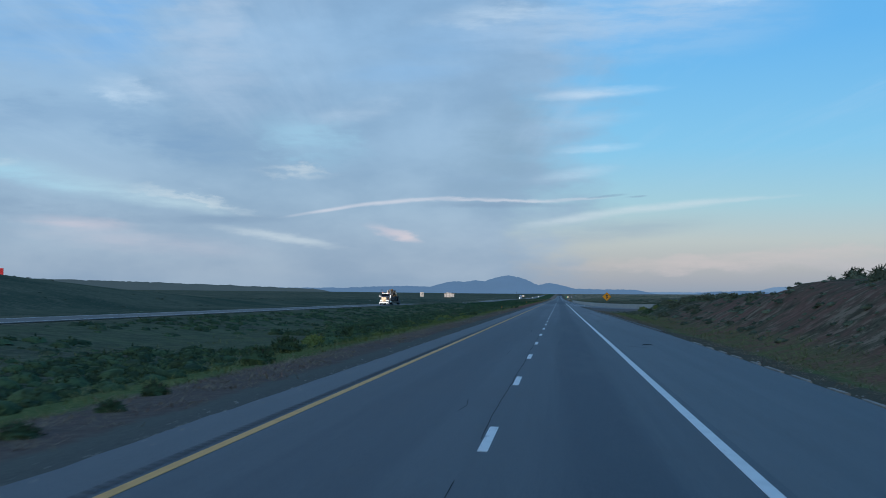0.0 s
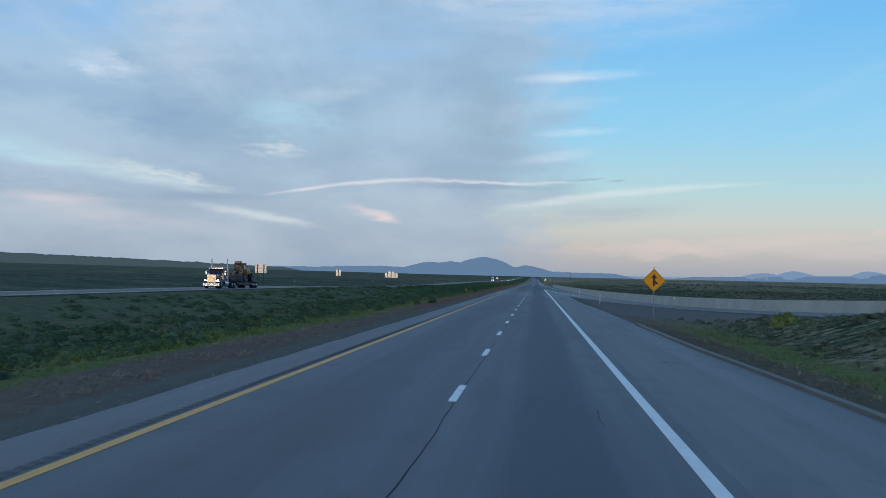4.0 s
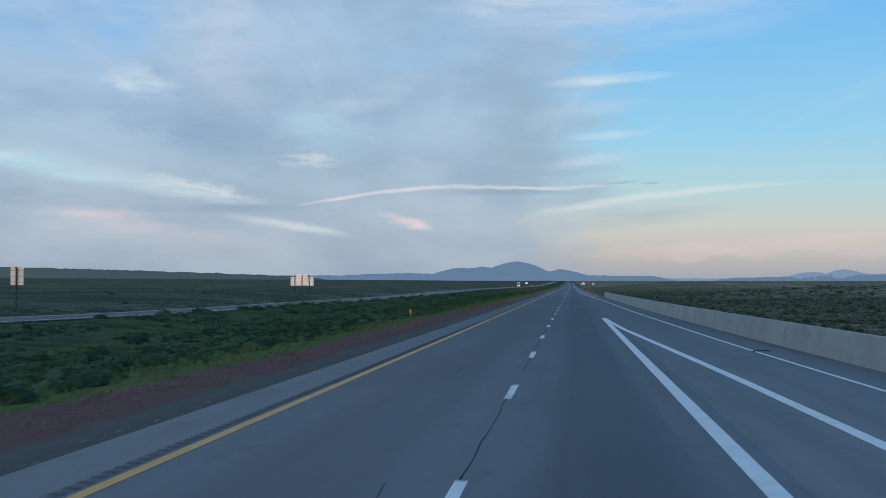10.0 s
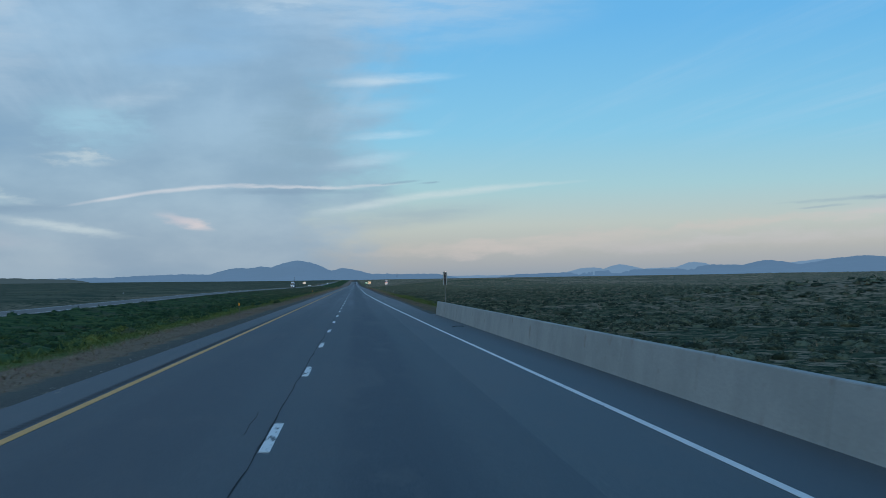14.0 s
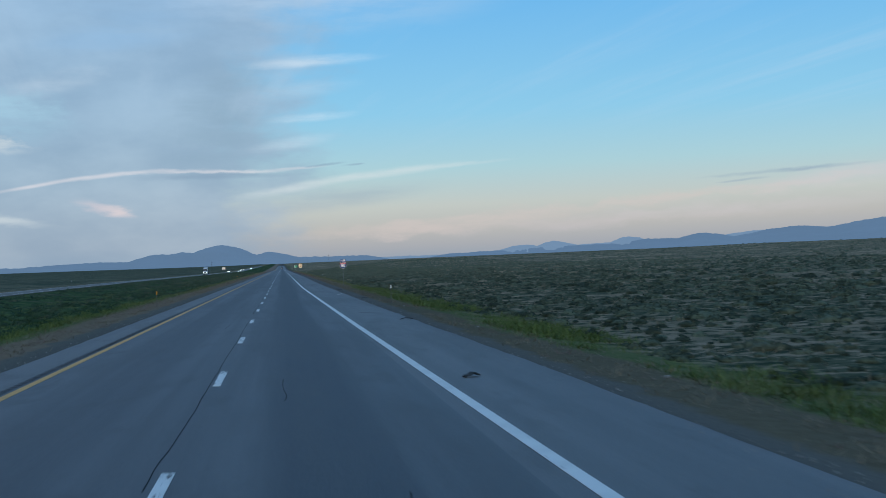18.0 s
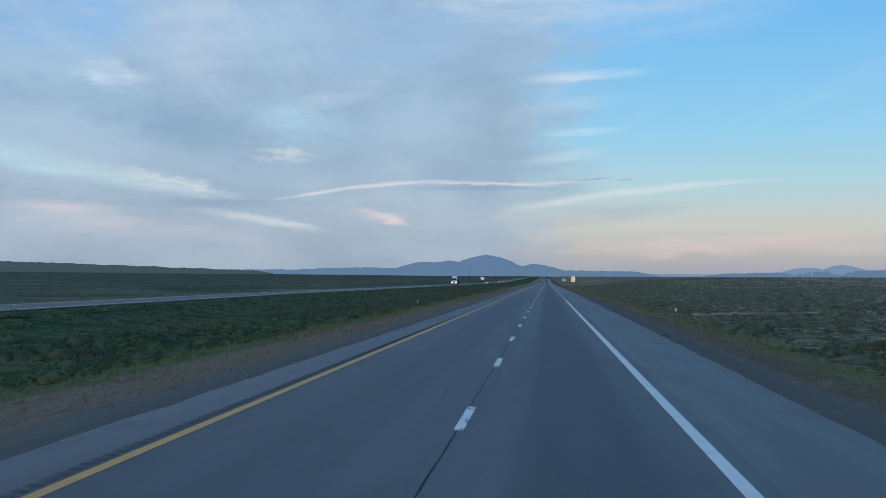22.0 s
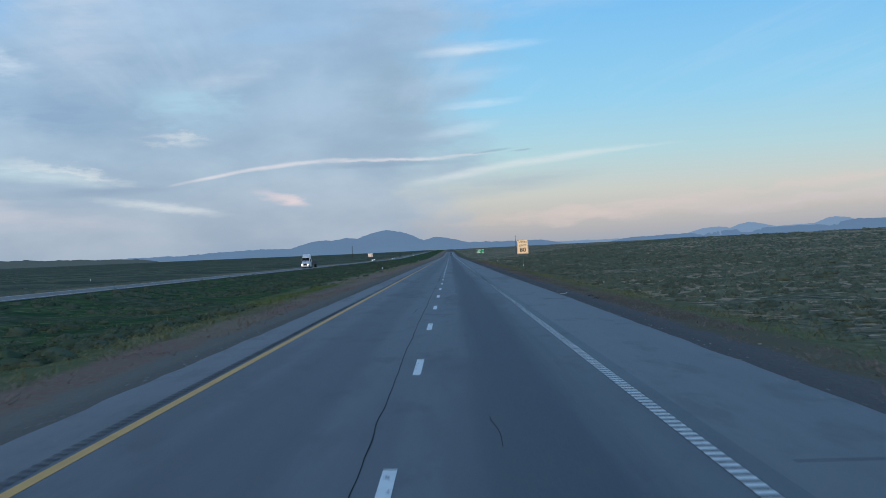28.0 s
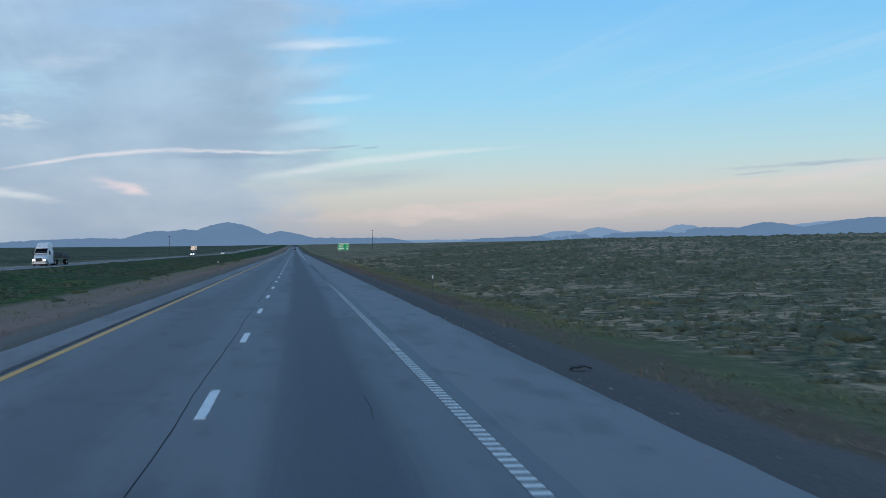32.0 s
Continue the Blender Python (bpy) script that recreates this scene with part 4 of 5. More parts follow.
for x0, x1, n in ((-8.7, -6.2, 11000), (7.5, 10.4, 9000)):
    dry = sow(n, x0, x1, -10, 1250, .28, -.4, .34)
    rusty = ((dry[:, 1] > 205) & (dry[:, 1] < 465)) | (dry[:, 1] > 825) | (rng.uniform(0, 1, len(dry)) < .12)
    scatter("cheatgrass", grass_kind, dry[rusty], M_PINK, "reddish dry cheatgrass along the gravel verge", "grass")
    scatter("dry_grass", grass_kind, dry[~rusty], M_STRAW, "sparse dry straw grass along the gravel verge", "grass")

# loose gravel spilled over both edges of the paving
pebble = [(np.array([(rng.uniform(.6, 1) * math.cos(a_), rng.uniform(.6, 1) * math.sin(a_), -.2) for a_ in (0, 1.3, 2.6, 3.8, 5.0)] + [(.1, -.1, rng.uniform(.5, .9))]), np.array([(k_, (k_ + 1) % 5, 5) for k_ in range(5)])) for _ in range(5)]
spill = []
for k in range(13000):
    y = rng.uniform(0, 1110)
    out_ = rng.normal(.12, .30)
    x = LEFT_EDGE - out_ if k % 2 else along(RIGHT_EDGE, y) + out_
    if k % 2 == 0 and 262 < y < 545:
        continue
    r = .011 + .026 * rng.uniform() ** 3
    spill.append((x, y, (road_z(x, y) if out_ < 0 else land(x, y)) + .004, r, r))
scatter("edge_gravel", pebble, np.array(spill), M_ROCK, "loose grey gravel along the edges of the shoulders", "gravel")


def shrub(x, y, r, h, mat, label):
    ob = thing("shrub", label, "shrub", pose(x, y, land(x, y) - .03, 0, 0, rng.uniform(0, 360)))
    bm = bmesh.new()
    for k in range(5):
        a = k * 1.256 + rng.uniform(-.3, .3)
        tube(bm, (0, 0, 0), (math.cos(a) * r * .5, math.sin(a) * r * .5, h * rng.uniform(.5, .8)), .022, .008, 5)
    part("stems", bm, M_POLE, ob)
    tv, tf = tuft(340, .2, .04, 9, 2)
    me = mesh_of("foliage", tv * np.array((r, r, h)), [tuple(int(i) for i in f) for f in tf], mat)
    leaf = new("foliage", me)
    leaf.parent = ob
    return ob


for x, y, r, h in ((-7.6, 224, .55, .75), (-8.4, 219, .35, .6), (-12.5, 262, .7, .7), (-9.6, 205, .5, .5), (-9.2, 34, .8, .9), (-11.2, 46, 1.0, 1.1), (-8.0, 21, .45, .45), (-7.4, 17, .4, .35), (-7.2, 13, .5, .35),
                   (-13, 72, 1.2, 1.1), (-11.0, 84, .9, 1.0), (-10, 140, .7, .6), (-8.6, 310, .45, .5), (-8.2, 585, .6, .7)):
    shrub(x, y, r, h, M_GREEN, "rounded green roadside shrub on the median verge")
for x, y, r, h in ((-11.9, 125, 1.0, .75), (-9.9, 124, .6, .5), (-11.5, 120, .7, .6), (-11.5, 89.5, .9, .8), (-9.4, 118, .6, .5), (-12.8, 98, 1.0, .7), (-11.2, 110, .7, .6), (-13.4, 132, 1.1, .8), (-12.2, 150, .9, .7), (-10.8, 168, .6, .5), (-13, 60, 1.1, .8), (-11, 52, .8, .6), (-12, 182, .9, .6), (-10.9, 290, .7, .5), (-11.4, 470, .8, .6), (-10.6, 500, .7, .55), (-11.8, 512, .9, .7), (-12.4, 612, .8, .6)):
    shrub(x, y, r, h, M_LIME, "bright yellow-green shrub among the median grass")
for x, y, r, h in ((19.5, 62, 1.3, 1.5), (22, 52, 1.6, 1.5), (24, 46, 1.4, 1.3), (16.5, 88, 1.2, 1.4), (14.5, 108, 1.1, 1.2), (17.5, 104, 1.3, 1.3), (21, 74, 1.2, 1.2), (13.2, 128, 1.0, 1.0), (15.5, 138, 1.4, 1.3), (19, 150, 1.4, 1.3), (12.5, 150, .8, .7), (14.5, 38, .7, .6), (15, 118, 1.3, 1.2), (18, 126, 1.5, 1.4), (16.4, 160, 1.2, 1.1), (21, 135, 1.5, 1.3), (12.2, 98, .7, .6), (13, 76, .9, .7), (17, 140, 1.2, 1.3)):
    small = .62 if x < 19 and y < 125 else .9
    shrub(x, y, r * small, h * small, M_SAGE, "dark shrub on the cut bank")
for k in range(34):
    x, y = rng.uniform(12.5, 34), rng.uniform(104, 192)
    if open_ground(x, y) and x < along(RAMP_LEFT, y) - 5:
        shrub(x, y, rng.uniform(.6, 1.4), rng.uniform(.5, 1.15), (M_GREEN, M_LIME, M_SAGE)[k % 3], "dense green shrub on the low rise beside the slip road")


# ---- signs ----
def post_of(parent, x, z0, z1, w=.048):
    """A perforated square steel post."""
    bm = boxed((x - w / 2, x + w / 2, .01, .01 + w, z0, z1), bevel=.006)
    for k in range(int((z1 - .3) / .16)):
        tube(bm, (x, .006, .25 + k * .16), (x, .012, .25 + k * .16), .009, sides=6)
    return part("post", bm, M_POST_STEEL, parent, "dull square steel post")


def sign_at(name, x, y, label, category="road sign", turn=0.0):
    return thing(name, label, category, pose(x, y, land(x, y) - .04, 0, 0, turn))


def bolts(parent, spots):
    for x, z in spots:
        part("bolt", tube(bmesh.new(), (x, -.022, z), (x, -.008, z), .014, sides=8), M_STEEL, parent)


def speed_sign(x, y):
    s = sign_at("speed_limit_sign", x, y, "white speed limit 80 sign with black border on one steel post")
    lift = 2.6 + .04 - land(x, y)
    post_of(s, 0, 0, lift + .86)
    face = part("panel", plate([(a, b + lift) for a, b in rounded(1.20, 1.50, .075)], .012), M_SHEET, s)
    out_, inn = rounded(1.13, 1.43, .055), rounded(1.085, 1.385, .045)
    border = part("border", ring(out_, inn, .004), M_SIGN_BLACK, s)
    border.location = (0, -.009, lift)
    words("word", "SPEED", .30, M_SIGN_BLACK, s, (0, -.009, lift + .475), 1.12)
    words("word", "LIMIT", .30, M_SIGN_BLACK, s, (0, -.009, lift + .13), 1.12)
    words("number", "80", .62, M_SIGN_BLACK, s, (0, -.008, lift - .35), 1.12, .012)
    bolts(s, ((0, lift + .66), (0, lift - .66)))
    part("cap", tube(bmesh.new(), (0, .04, lift + .86), (0, .04, lift + .91), .028, .02, 8), M_STEEL, s)
    return s


def merge_sign(x, y):
    s = sign_at("merge_sign", x, y, "amber diamond merge warning sign with black arrow")
    lift = 2.4 + .04 - land(x, y)
    post_of(s, 0, 0, lift + .95)
    r = .84
    corner = []
    for k in range(4):
        a = radians(90 * k)
        for d in (-8, -4, 0, 4, 8):
            q = r if d == 0 else r * .985
            b = a + radians(d * .55)
            corner.append((q * math.cos(b) * (1 - abs(d) * .006), q * math.sin(b) * (1 - abs(d) * .006)))
    part("panel", plate([(a, b + lift) for a, b in corner], .012), M_SIGN_YELLOW, s)
    rim = part("border", ring([(a * .955, b * .955) for a, b in corner], [(a * .925, b * .925) for a, b in corner], .004), M_SIGN_BLACK, s)
    rim.location = (0, -.009, lift)
    stem = plate([(-.085, -.40), (.085, -.40), (.085, -.22), (.25, -.33), (.30, -.22), (.085, -.02), (.085, .18), (.24, .14), (0, .46), (-.24, .14), (-.085, .18)], .004)
    arrow = part("arrow", stem, M_SIGN_BLACK, s, "black merging arrow")
    arrow.location = (0, -.009, lift)
    bolts(s, ((0, lift + .6), (0, lift - .6)))
    return s


def route_shield(x, y):
    s = sign_at("route_sign", x, y, "blue and red interstate 80 shield below a blue west plate")
    lift = 2.2 + .04 - land(x, y)
    post_of(s, 0, 0, lift + .72)
    # the plate with the direction
    part("direction_plate", plate([(a, b + lift + .525) for a, b in rounded(.66, .32, .03)], .01), M_SIGN_BLUE, s)
    rim = part("border", ring(rounded(.65, .31, .025), rounded(.635, .295, .02), .003), M_SIGN_WHITE, s)
    rim.location = (0, -.008, lift + .525)
    words("word", "WEST", .262, M_SIGN_WHITE, s, (0, -.010, lift + .525), .92)

    def outline(k):
        pts = [(-.30, .33), (-.15, .285), (0, .33), (.15, .285), (.30, .33)]
        for i in range(1, 12):
            a = i / 12 * math.pi
            x_ = .36 * math.cos(a) if i < 6 or i > 6 else 0
            z_ = .12 - .47 * math.sin(a) ** .85
            pts.append((x_, z_))
        return [(a * k * 1.12, b * k * 1.06) for a, b in pts]
    part("shield", plate([(a, b + lift - .02) for a, b in outline(1.0)], .01), M_SIGN_WHITE, s, "white-edged shield plate")
    blue = part("field", plate(outline(.94), .004), M_SIGN_BLUE, s, "blue shield field")
    blue.location = (0, -.009, lift - .02)
    crown = plate([(-.315, .320), (-.16, .280), (0, .320), (.16, .280), (.315, .320), (.350, .17), (-.350, .17)], .004)
    top = part("crown", crown, M_SIGN_RED, s, "red shield crown")
    top.location = (0, -.013, lift - .02)
    for k in range(8):
        b = part("letter_bar", boxed((-.012, .012, -.003, .003, -.03, .03)), M_SIGN_WHITE, s)
        b.location = (-.21 + k * .06, -.017, lift + .205)
    line = part("divider", boxed((-.365, .365, -.002, .002, -.009, .009)), M_SIGN_WHITE, s)
    line.location = (0, -.014, lift + .142)
    words("number", "80", .50, M_SIGN_WHITE, s, (0, -.013, lift - .075), 1.02, .004)
    return s


def guide_sign(x, y):
    s = sign_at("guide_sign", x, y, "green motorway guide sign with white lines on two posts")
    lift = max(1.5, 2.5 - land(x, y))
    for px in (-.5, .5):
        post_of(s, px, 0, lift + .5, .07)
    part("panel", plate([(a, b + lift) for a, b in rounded(1.85, 1.15, .1)], .014), M_SIGN_GREEN, s)
    rim = part("border", ring(rounded(1.80, 1.10, .08), rounded(1.75, 1.05, .07), .004), M_SIGN_WHITE, s)
    rim.location = (0, -.010, lift)
    for bx, bz, w in ((-.35, .30, .75), (-.40, .0, .65), (-.32, -.30, .82), (.60, .30, .22), (.60, 0, .22), (.60, -.30, .22)):
        b = part("letter_bar", boxed((-w / 2, w / 2, -.003, .003, -.05, .05)), M_SIGN_WHITE, s)
        b.location = (bx, -.011, lift + bz)
    return s


def sign_back(x, y, w, h, z, posts, label, top=0.0):
    """The unpainted rear of a sign for the other carriageway."""
    s = sign_at("sign_back", x, y, label, turn=-4)
    lift = z - land(x, y)
    n = max(1, round(w / 1.2))
    for k in range(n):
        x0 = -w / 2 + w * k / n
        part("panel", boxed((x0 + .006, x0 + w / n - .006, -.012, .012, lift - h / 2, lift + h / 2)), M_ALU, s)
    if top:
        part("upper_panel", boxed((-w * .28, w * .22, -.012, .012, lift + h / 2 + .03, lift + h / 2 + .03 + top)), M_ALU, s)
    for k in range(max(2, int(h / .5))):
        zz = lift - h / 2 + (k + .5) * h / max(2, int(h / .5))
        part("stringer", boxed((-w / 2 + .04, w / 2 - .04, -.05, -.013, zz - .03, zz + .03)), M_STEEL, s)
    for px in posts:
        part("post", boxed((px - .07, px + .07, -.19, -.055, 0, lift + h / 2 + top), bevel=.01), M_POLE, s, "dark wooden post")
    return s


merge_sign(10.0, 208.6)
route_shield(8.6, 709.3)
speed_sign(8.6, 1014.2)
guide_sign(9.1, 1202)
sign_back(-50, 331, 2.2, 1.6, 3.25, (-.6, .6), "pale bare-aluminium sign back on two wooden posts")
sign_back(-51.5, 421, 1.35, 1.7, 3.0, (0,), "narrow bare-aluminium sign back on one post")
sign_back(-52.7, 539, 4.8, 1.75, 2.85, (-1.5, 0, 1.5), "wide bare-aluminium sign back on three posts", .45)
sign_back(-51.5, 1620, 3.0, 2.2, 3.6, (-.9, .9), "large bare-aluminium sign back on two wooden posts")


def billboard(x, y):
    s = sign_at("billboard", x, y, "distant red roadside billboard with pale panel on the ridge", "billboard")
    for px in (-2, 0, 2):
        part("post", boxed((px - .12, px + .12, -.12, .12, -.4, 3.6)), M_WOOD, s)
    part("board", boxed((-3, 3, -.2, -.12, 1.5, 4.5)), M_SIGN_RED, s)
    part("pale_panel", boxed((-2.4, 2.4, -.23, -.2, 2.0, 3.0)), M_SIGN_WHITE, s)
    return s


billboard(-128, 238)
billboard(-112, 190)


# ---- delineators along both edges ----
def delineator(mat, colour, tall, stake=M_POST):
    ob = thing("delineator", f"thin steel delineator post with {colour} reflector at the road's edge", "delineator", group=f"{colour} delineators")
    part("post", boxed((-.016, .016, -.010, .010, -.15, tall), bevel=.003), stake, ob)
    part("reflector", boxed((-.038, .038, -.024, -.010, tall - .21, tall - .02), bevel=.006), mat, ob, f"{colour} reflector")
    return ob


first = delineator(M_AMBER, "amber", 1.05)
for k, (x, y) in enumerate(((-5.7, 128.5), (-6.35, 250.6), (-6.1, 370.5), (-6.3, 522), (-6.2, 645), (-6.0, 766), (-6.0, 885))):
    m = pose(x, y, land(x, y))
    if k:
        copy_thing(first, m)
    else:
        first.matrix_basis = m
first = delineator(M_REFLECT, "white", 1.15)
for k, (x, y) in enumerate(((8.1, 646), (8.1, 763), (8.2, 892), (8.2, 1008.3), (8.6, 1081), (8.2, 1150), (8.0, 1252), (8.0, 1375), (14.8, 236), (-6.2, 1007), (-6.0, 1130), (-6.0, 1252), (-6, 1375), (-51, 300), (-51, 365), (-51, 480), (-50, 700), (-50, 860), (-50, 1050), (-50, 1180))):
    m = pose(x, y, land(x, y))
    if k:
        copy_thing(first, m)
    else:
        first.matrix_basis = m

pale = delineator(M_REFLECT, "white", 1.15, M_SIGN_WHITE)
pale.matrix_basis = pose(7.6, 287, land(7.6, 287))
copy_thing(pale, pose(8.3, 247, land(8.3, 247)))

# the tall marker where the barrier ends
mark = sign_at("object_marker", 8.55, 538.8, "narrow upright marker of two pale strips round a dark middle")
up = .04 - land(8.55, 538.8)
part("post", boxed((-.025, .025, -.02, .03, 0, up + 3.0), bevel=.005), M_POST_STEEL, mark)
for px in (-.125, .125):
    part("strip", boxed((px - .045, px + .045, -.05, -.035, up + 2.02, up + 3.05), bevel=.006), M_CONCRETE, mark, "pale upright strip")
part("middle_panel", boxed((-.07, .07, -.045, -.03, up + 2.04, up + 3.03)), M_FRAME_DARK, mark, "dark middle panel")
for pz in (2.08, 2.95):
    part("clamp", boxed((-.18, .18, -.03, -.012, up + pz, up + pz + .06), bevel=.006), M_POST_STEEL, mark)
part("cap", boxed((-.17, .17, -.05, -.02, up + 3.055, up + 3.10), bevel=.008), M_ALU, mark)


def utility_pole(x, y, tall):
    s = sign_at("utility_pole", x, y, "lone dark wooden utility pole on the plain", "utility pole")
    part("pole", tube(bmesh.new(), (0, 0, -.3), (0, 0, tall), .13, .09, 9), M_POLE, s)
    part("crossarm", boxed((-.55, .55, -.05, .05, tall - .6, tall - .48), bevel=.01), M_POLE, s)
    for px in (-.48, .48):
        part("insulator", tube(bmesh.new(), (px, 0, tall - .48), (px, 0, tall - .33), .05, .03, 8), M_RUBBER, s)


utility_pole(48.8, 1704, 13.2 - land(48.8, 1704))
utility_pole(-60, 1585, 9.8)


# ---- vehicles on the far carriageway ----
def clear_glass(name, colour):
    return material(name, colour, rough=.08, bump=0, metal=0.0)


M_GLASS = clear_glass("dark vehicle glass", (.012, .014, .018))
M_CHROME = material("chrome", (.72, .72, .74), rough=.16, metal=1.0, bump=0)
# plain chrome; the east's warm reflection is painted in as a gold tint
M_CHROME_WARM = material("chrome grille with painted warm reflection", (.86, .66, .46), rough=.3, metal=.9, bump=0)
M_TRUCK_BLUE = material("dark blue truck paint", (.022, .022, .075), rough=.28, bump=0, fine=3)
M_TRUCK_WHITE = material("white truck paint", (.74, .75, .77), (.70, .71, .73), rough=.3, bump=0, fine=3)
M_ORANGE = material("orange stripe paint", (.65, .22, .03), rough=.35, bump=0)
M_FRAME = material("black chassis steel", (.028, .028, .03), rough=.6)
M_DECK = material("trailer deck", (.13, .12, .11), (.09, .085, .08), rough=.75, fine=9)
M_MACHINE = material("machine yellow paint", (.50, .20, .022), (.38, .15, .02), rough=.45, fine=6, bump=.05)
M_LAMP = glow("lit headlamp", (1.0, .93, .82), 9.0)
M_MARKER_LIT = glow("lit amber lamp", (1.0, .30, .08), 1.5)
M_TAIL = material("red tail lamp", (.35, .01, .01), rough=.3, bump=0)


def wheel(parent, x, y, r, wide, rim_mat):
    bm = bmesh.new()
    tube(bm, (x - wide / 2, y, r), (x + wide / 2, y, r), r, sides=20)
    bmesh.ops.bevel(bm, geom=[e for e in bm.edges if abs((e.verts[0].co - e.verts[1].co).x) < .01], offset=min(.06, r * .12), segments=2, affect="EDGES")
    w = part("wheel", bm, M_RUBBER, parent, "black rubber tyre")
    side = 1 if x > 0 else -1
    bm = tube(bmesh.new(), (x + side * (wide / 2 - .02), y, r), (x + side * (wide / 2 + .015), y, r), r * .56, r * .5, 16)
    tube(bm, (x + side * (wide / 2), y, r), (x + side * (wide / 2 + .06), y, r), r * .2, r * .14, 10)
    part("rim", bm, rim_mat, w, "bright metal rim")
    return w


def loft(sections, bevel=0.0):
    """A body through cross rings given as y, half width low, half width high, z low, z high."""
    bm = bmesh.new()
    loops = []
    for y_, w0, w1, z0, z1 in sections:
        loops.append([bm.verts.new(p) for p in ((-w0, y_, z0), (-w0, y_, z0 + (z1 - z0) * .55), (-w1, y_, z1), (w1, y_, z1), (w0, y_, z0 + (z1 - z0) * .55), (w0, y_, z0))])
    for a, b in zip(loops, loops[1:]):
        for i in range(6):
            bm.faces.new((a[i], a[(i + 1) % 6], b[(i + 1) % 6], b[i]))
    bm.faces.new(loops[0])
    bm.faces.new(loops[-1][::-1])
    bmesh.ops.recalc_face_normals(bm, faces=bm.faces[:])
    if bevel:
        bmesh.ops.bevel(bm, geom=bm.edges[:], offset=bevel, segments=2, affect="EDGES", profile=.6)
    return bm


def long_nose_tractor(m, label):
    """A square-nosed conventional tractor; its front is at y = 0 and faces -y."""
    t = thing("tractor_unit", label, "truck", m)
    part("chassis", boxed((-.45, .45, .3, 8.2, .62, .9), bevel=.02), M_FRAME, t)
    part("hood", loft(((.12, .62, .55, .95, 1.95), (.9, .72, .62, .95, 2.05), (2.05, .88, .8, .95, 2.2)), .05), M_TRUCK_BLUE, t)
    part("hood_stripe", boxed((-.905, .905, 1.45, 2.0, 1.35, 1.85), bevel=.02), M_ORANGE, t, "orange side flash")
    part("grille", boxed((-.62, .62, -.02, .13, .85, 1.95), bevel=.03), M_CHROME_WARM, t, "tall chrome grille")
    for k in range(7):
        part("grille_bar", boxed((-.46 + k * .15, -.43 + k * .15, -.035, -.015, .92, 1.88)), M_FRAME, t)
    part("bumper", boxed((-1.2, 1.2, -.28, .12, .34, .78), bevel=.05), M_CHROME, t, "deep chrome bumper")
    cab = part("cab", loft(((2.05, 1.05, .98, .95, 2.25), (2.35, 1.08, 1.0, .95, 2.95), (3.6, 1.08, 1.02, .95, 3.02)), .05), M_TRUCK_BLUE, t)
    part("windscreen", loft(((2.02, .92, .90, 2.2, 2.24), (2.30, .92, .86, 2.2, 2.86)), 0), M_GLASS, cab, "dark split windscreen")
    part("visor", boxed((-1.02, 1.02, 1.98, 2.36, 2.78, 2.92), bevel=.03), M_CHROME, cab, "bright sun visor")
    for k in range(5):
        part("roof_lamp", boxed((-.8 + k * .4 - .06, -.8 + k * .4 + .06, 2.38, 2.5, 3.0, 3.07), bevel=.015), M_MARKER_LIT, cab)
    for s in (-1, 1):
        part("side_window", boxed((s * 1.06 - .02, s * 1.06 + .02, 2.5, 3.3, 2.15, 2.75), bevel=.01), M_GLASS, cab)
        part("mirror", boxed((s * 1.35 - .1, s * 1.35 + .1, 1.98, 2.05, 1.9, 2.55), bevel=.02), M_CHROME, cab)
        part("mirror_arm", tube(bmesh.new(), (s * 1.05, 2.2, 2.5), (s * 1.35, 2.02, 2.5), .02), M_CHROME, cab)
        stack = part("exhaust_stack", tube(bmesh.new(), (s * 1.12, 3.75, 1.1), (s * 1.12, 3.75, 3.95), .085, sides=14), M_CHROME, t, "tall chrome exhaust stack")
        part("stack_tip", tube(bmesh.new(), (s * 1.12, 3.75, 3.95), (s * 1.12, 3.85, 4.2), .085, .09, 14), M_CHROME, stack)
        part("heat_shield", tube(bmesh.new(), (s * 1.12, 3.75, 1.5), (s * 1.12, 3.75, 2.7), .13, sides=14), M_CHROME, stack)
        part("fuel_tank", tube(bmesh.new(), (s * 1.0, 2.5, .72), (s * 1.0, 4.3, .72), .31, sides=18), M_CHROME, t, "polished fuel tank")
        part("fender", loft(((.25, .0, .0, .75, .8), (.55, .22, .2, .72, 1.2), (1.2, .24, .22, .72, 1.25), (1.75, .2, .1, .6, .85)), .02), M_TRUCK_BLUE, t).location = (s * .95, 0, 0)
        lamp = part("headlamp", boxed((s * .88 - .2, s * .88 + .2, .08, .28, 1.02, 1.24), bevel=.03), M_CHROME, t)
        part("lens", boxed((s * .88 - .16, s * .88 + .16, .055, .08, 1.05, 1.21)), M_LAMP, lamp, "lit white headlamp")
        part("air_cleaner", tube(bmesh.new(), (s * 1.0, 1.95, 1.3), (s * 1.0, 1.95, 2.15), .17, sides=14), M_CHROME, t)
        wheel(t, s * 1.0, 1.05, .52, .30, M_CHROME)
        for yy in (6.3, 7.65):
            wheel(t, s * .95, yy, .52, .55, M_CHROME)
    part("sleeper", loft(((3.62, 1.08, 1.0, .98, 3.0), (5.1, 1.08, 1.0, .98, 3.0)), .06), M_TRUCK_BLUE, t)
    part("fifth_wheel", boxed((-.5, .5, 6.6, 7.5, .92, 1.12), bevel=.04), M_FRAME, t)
    return t


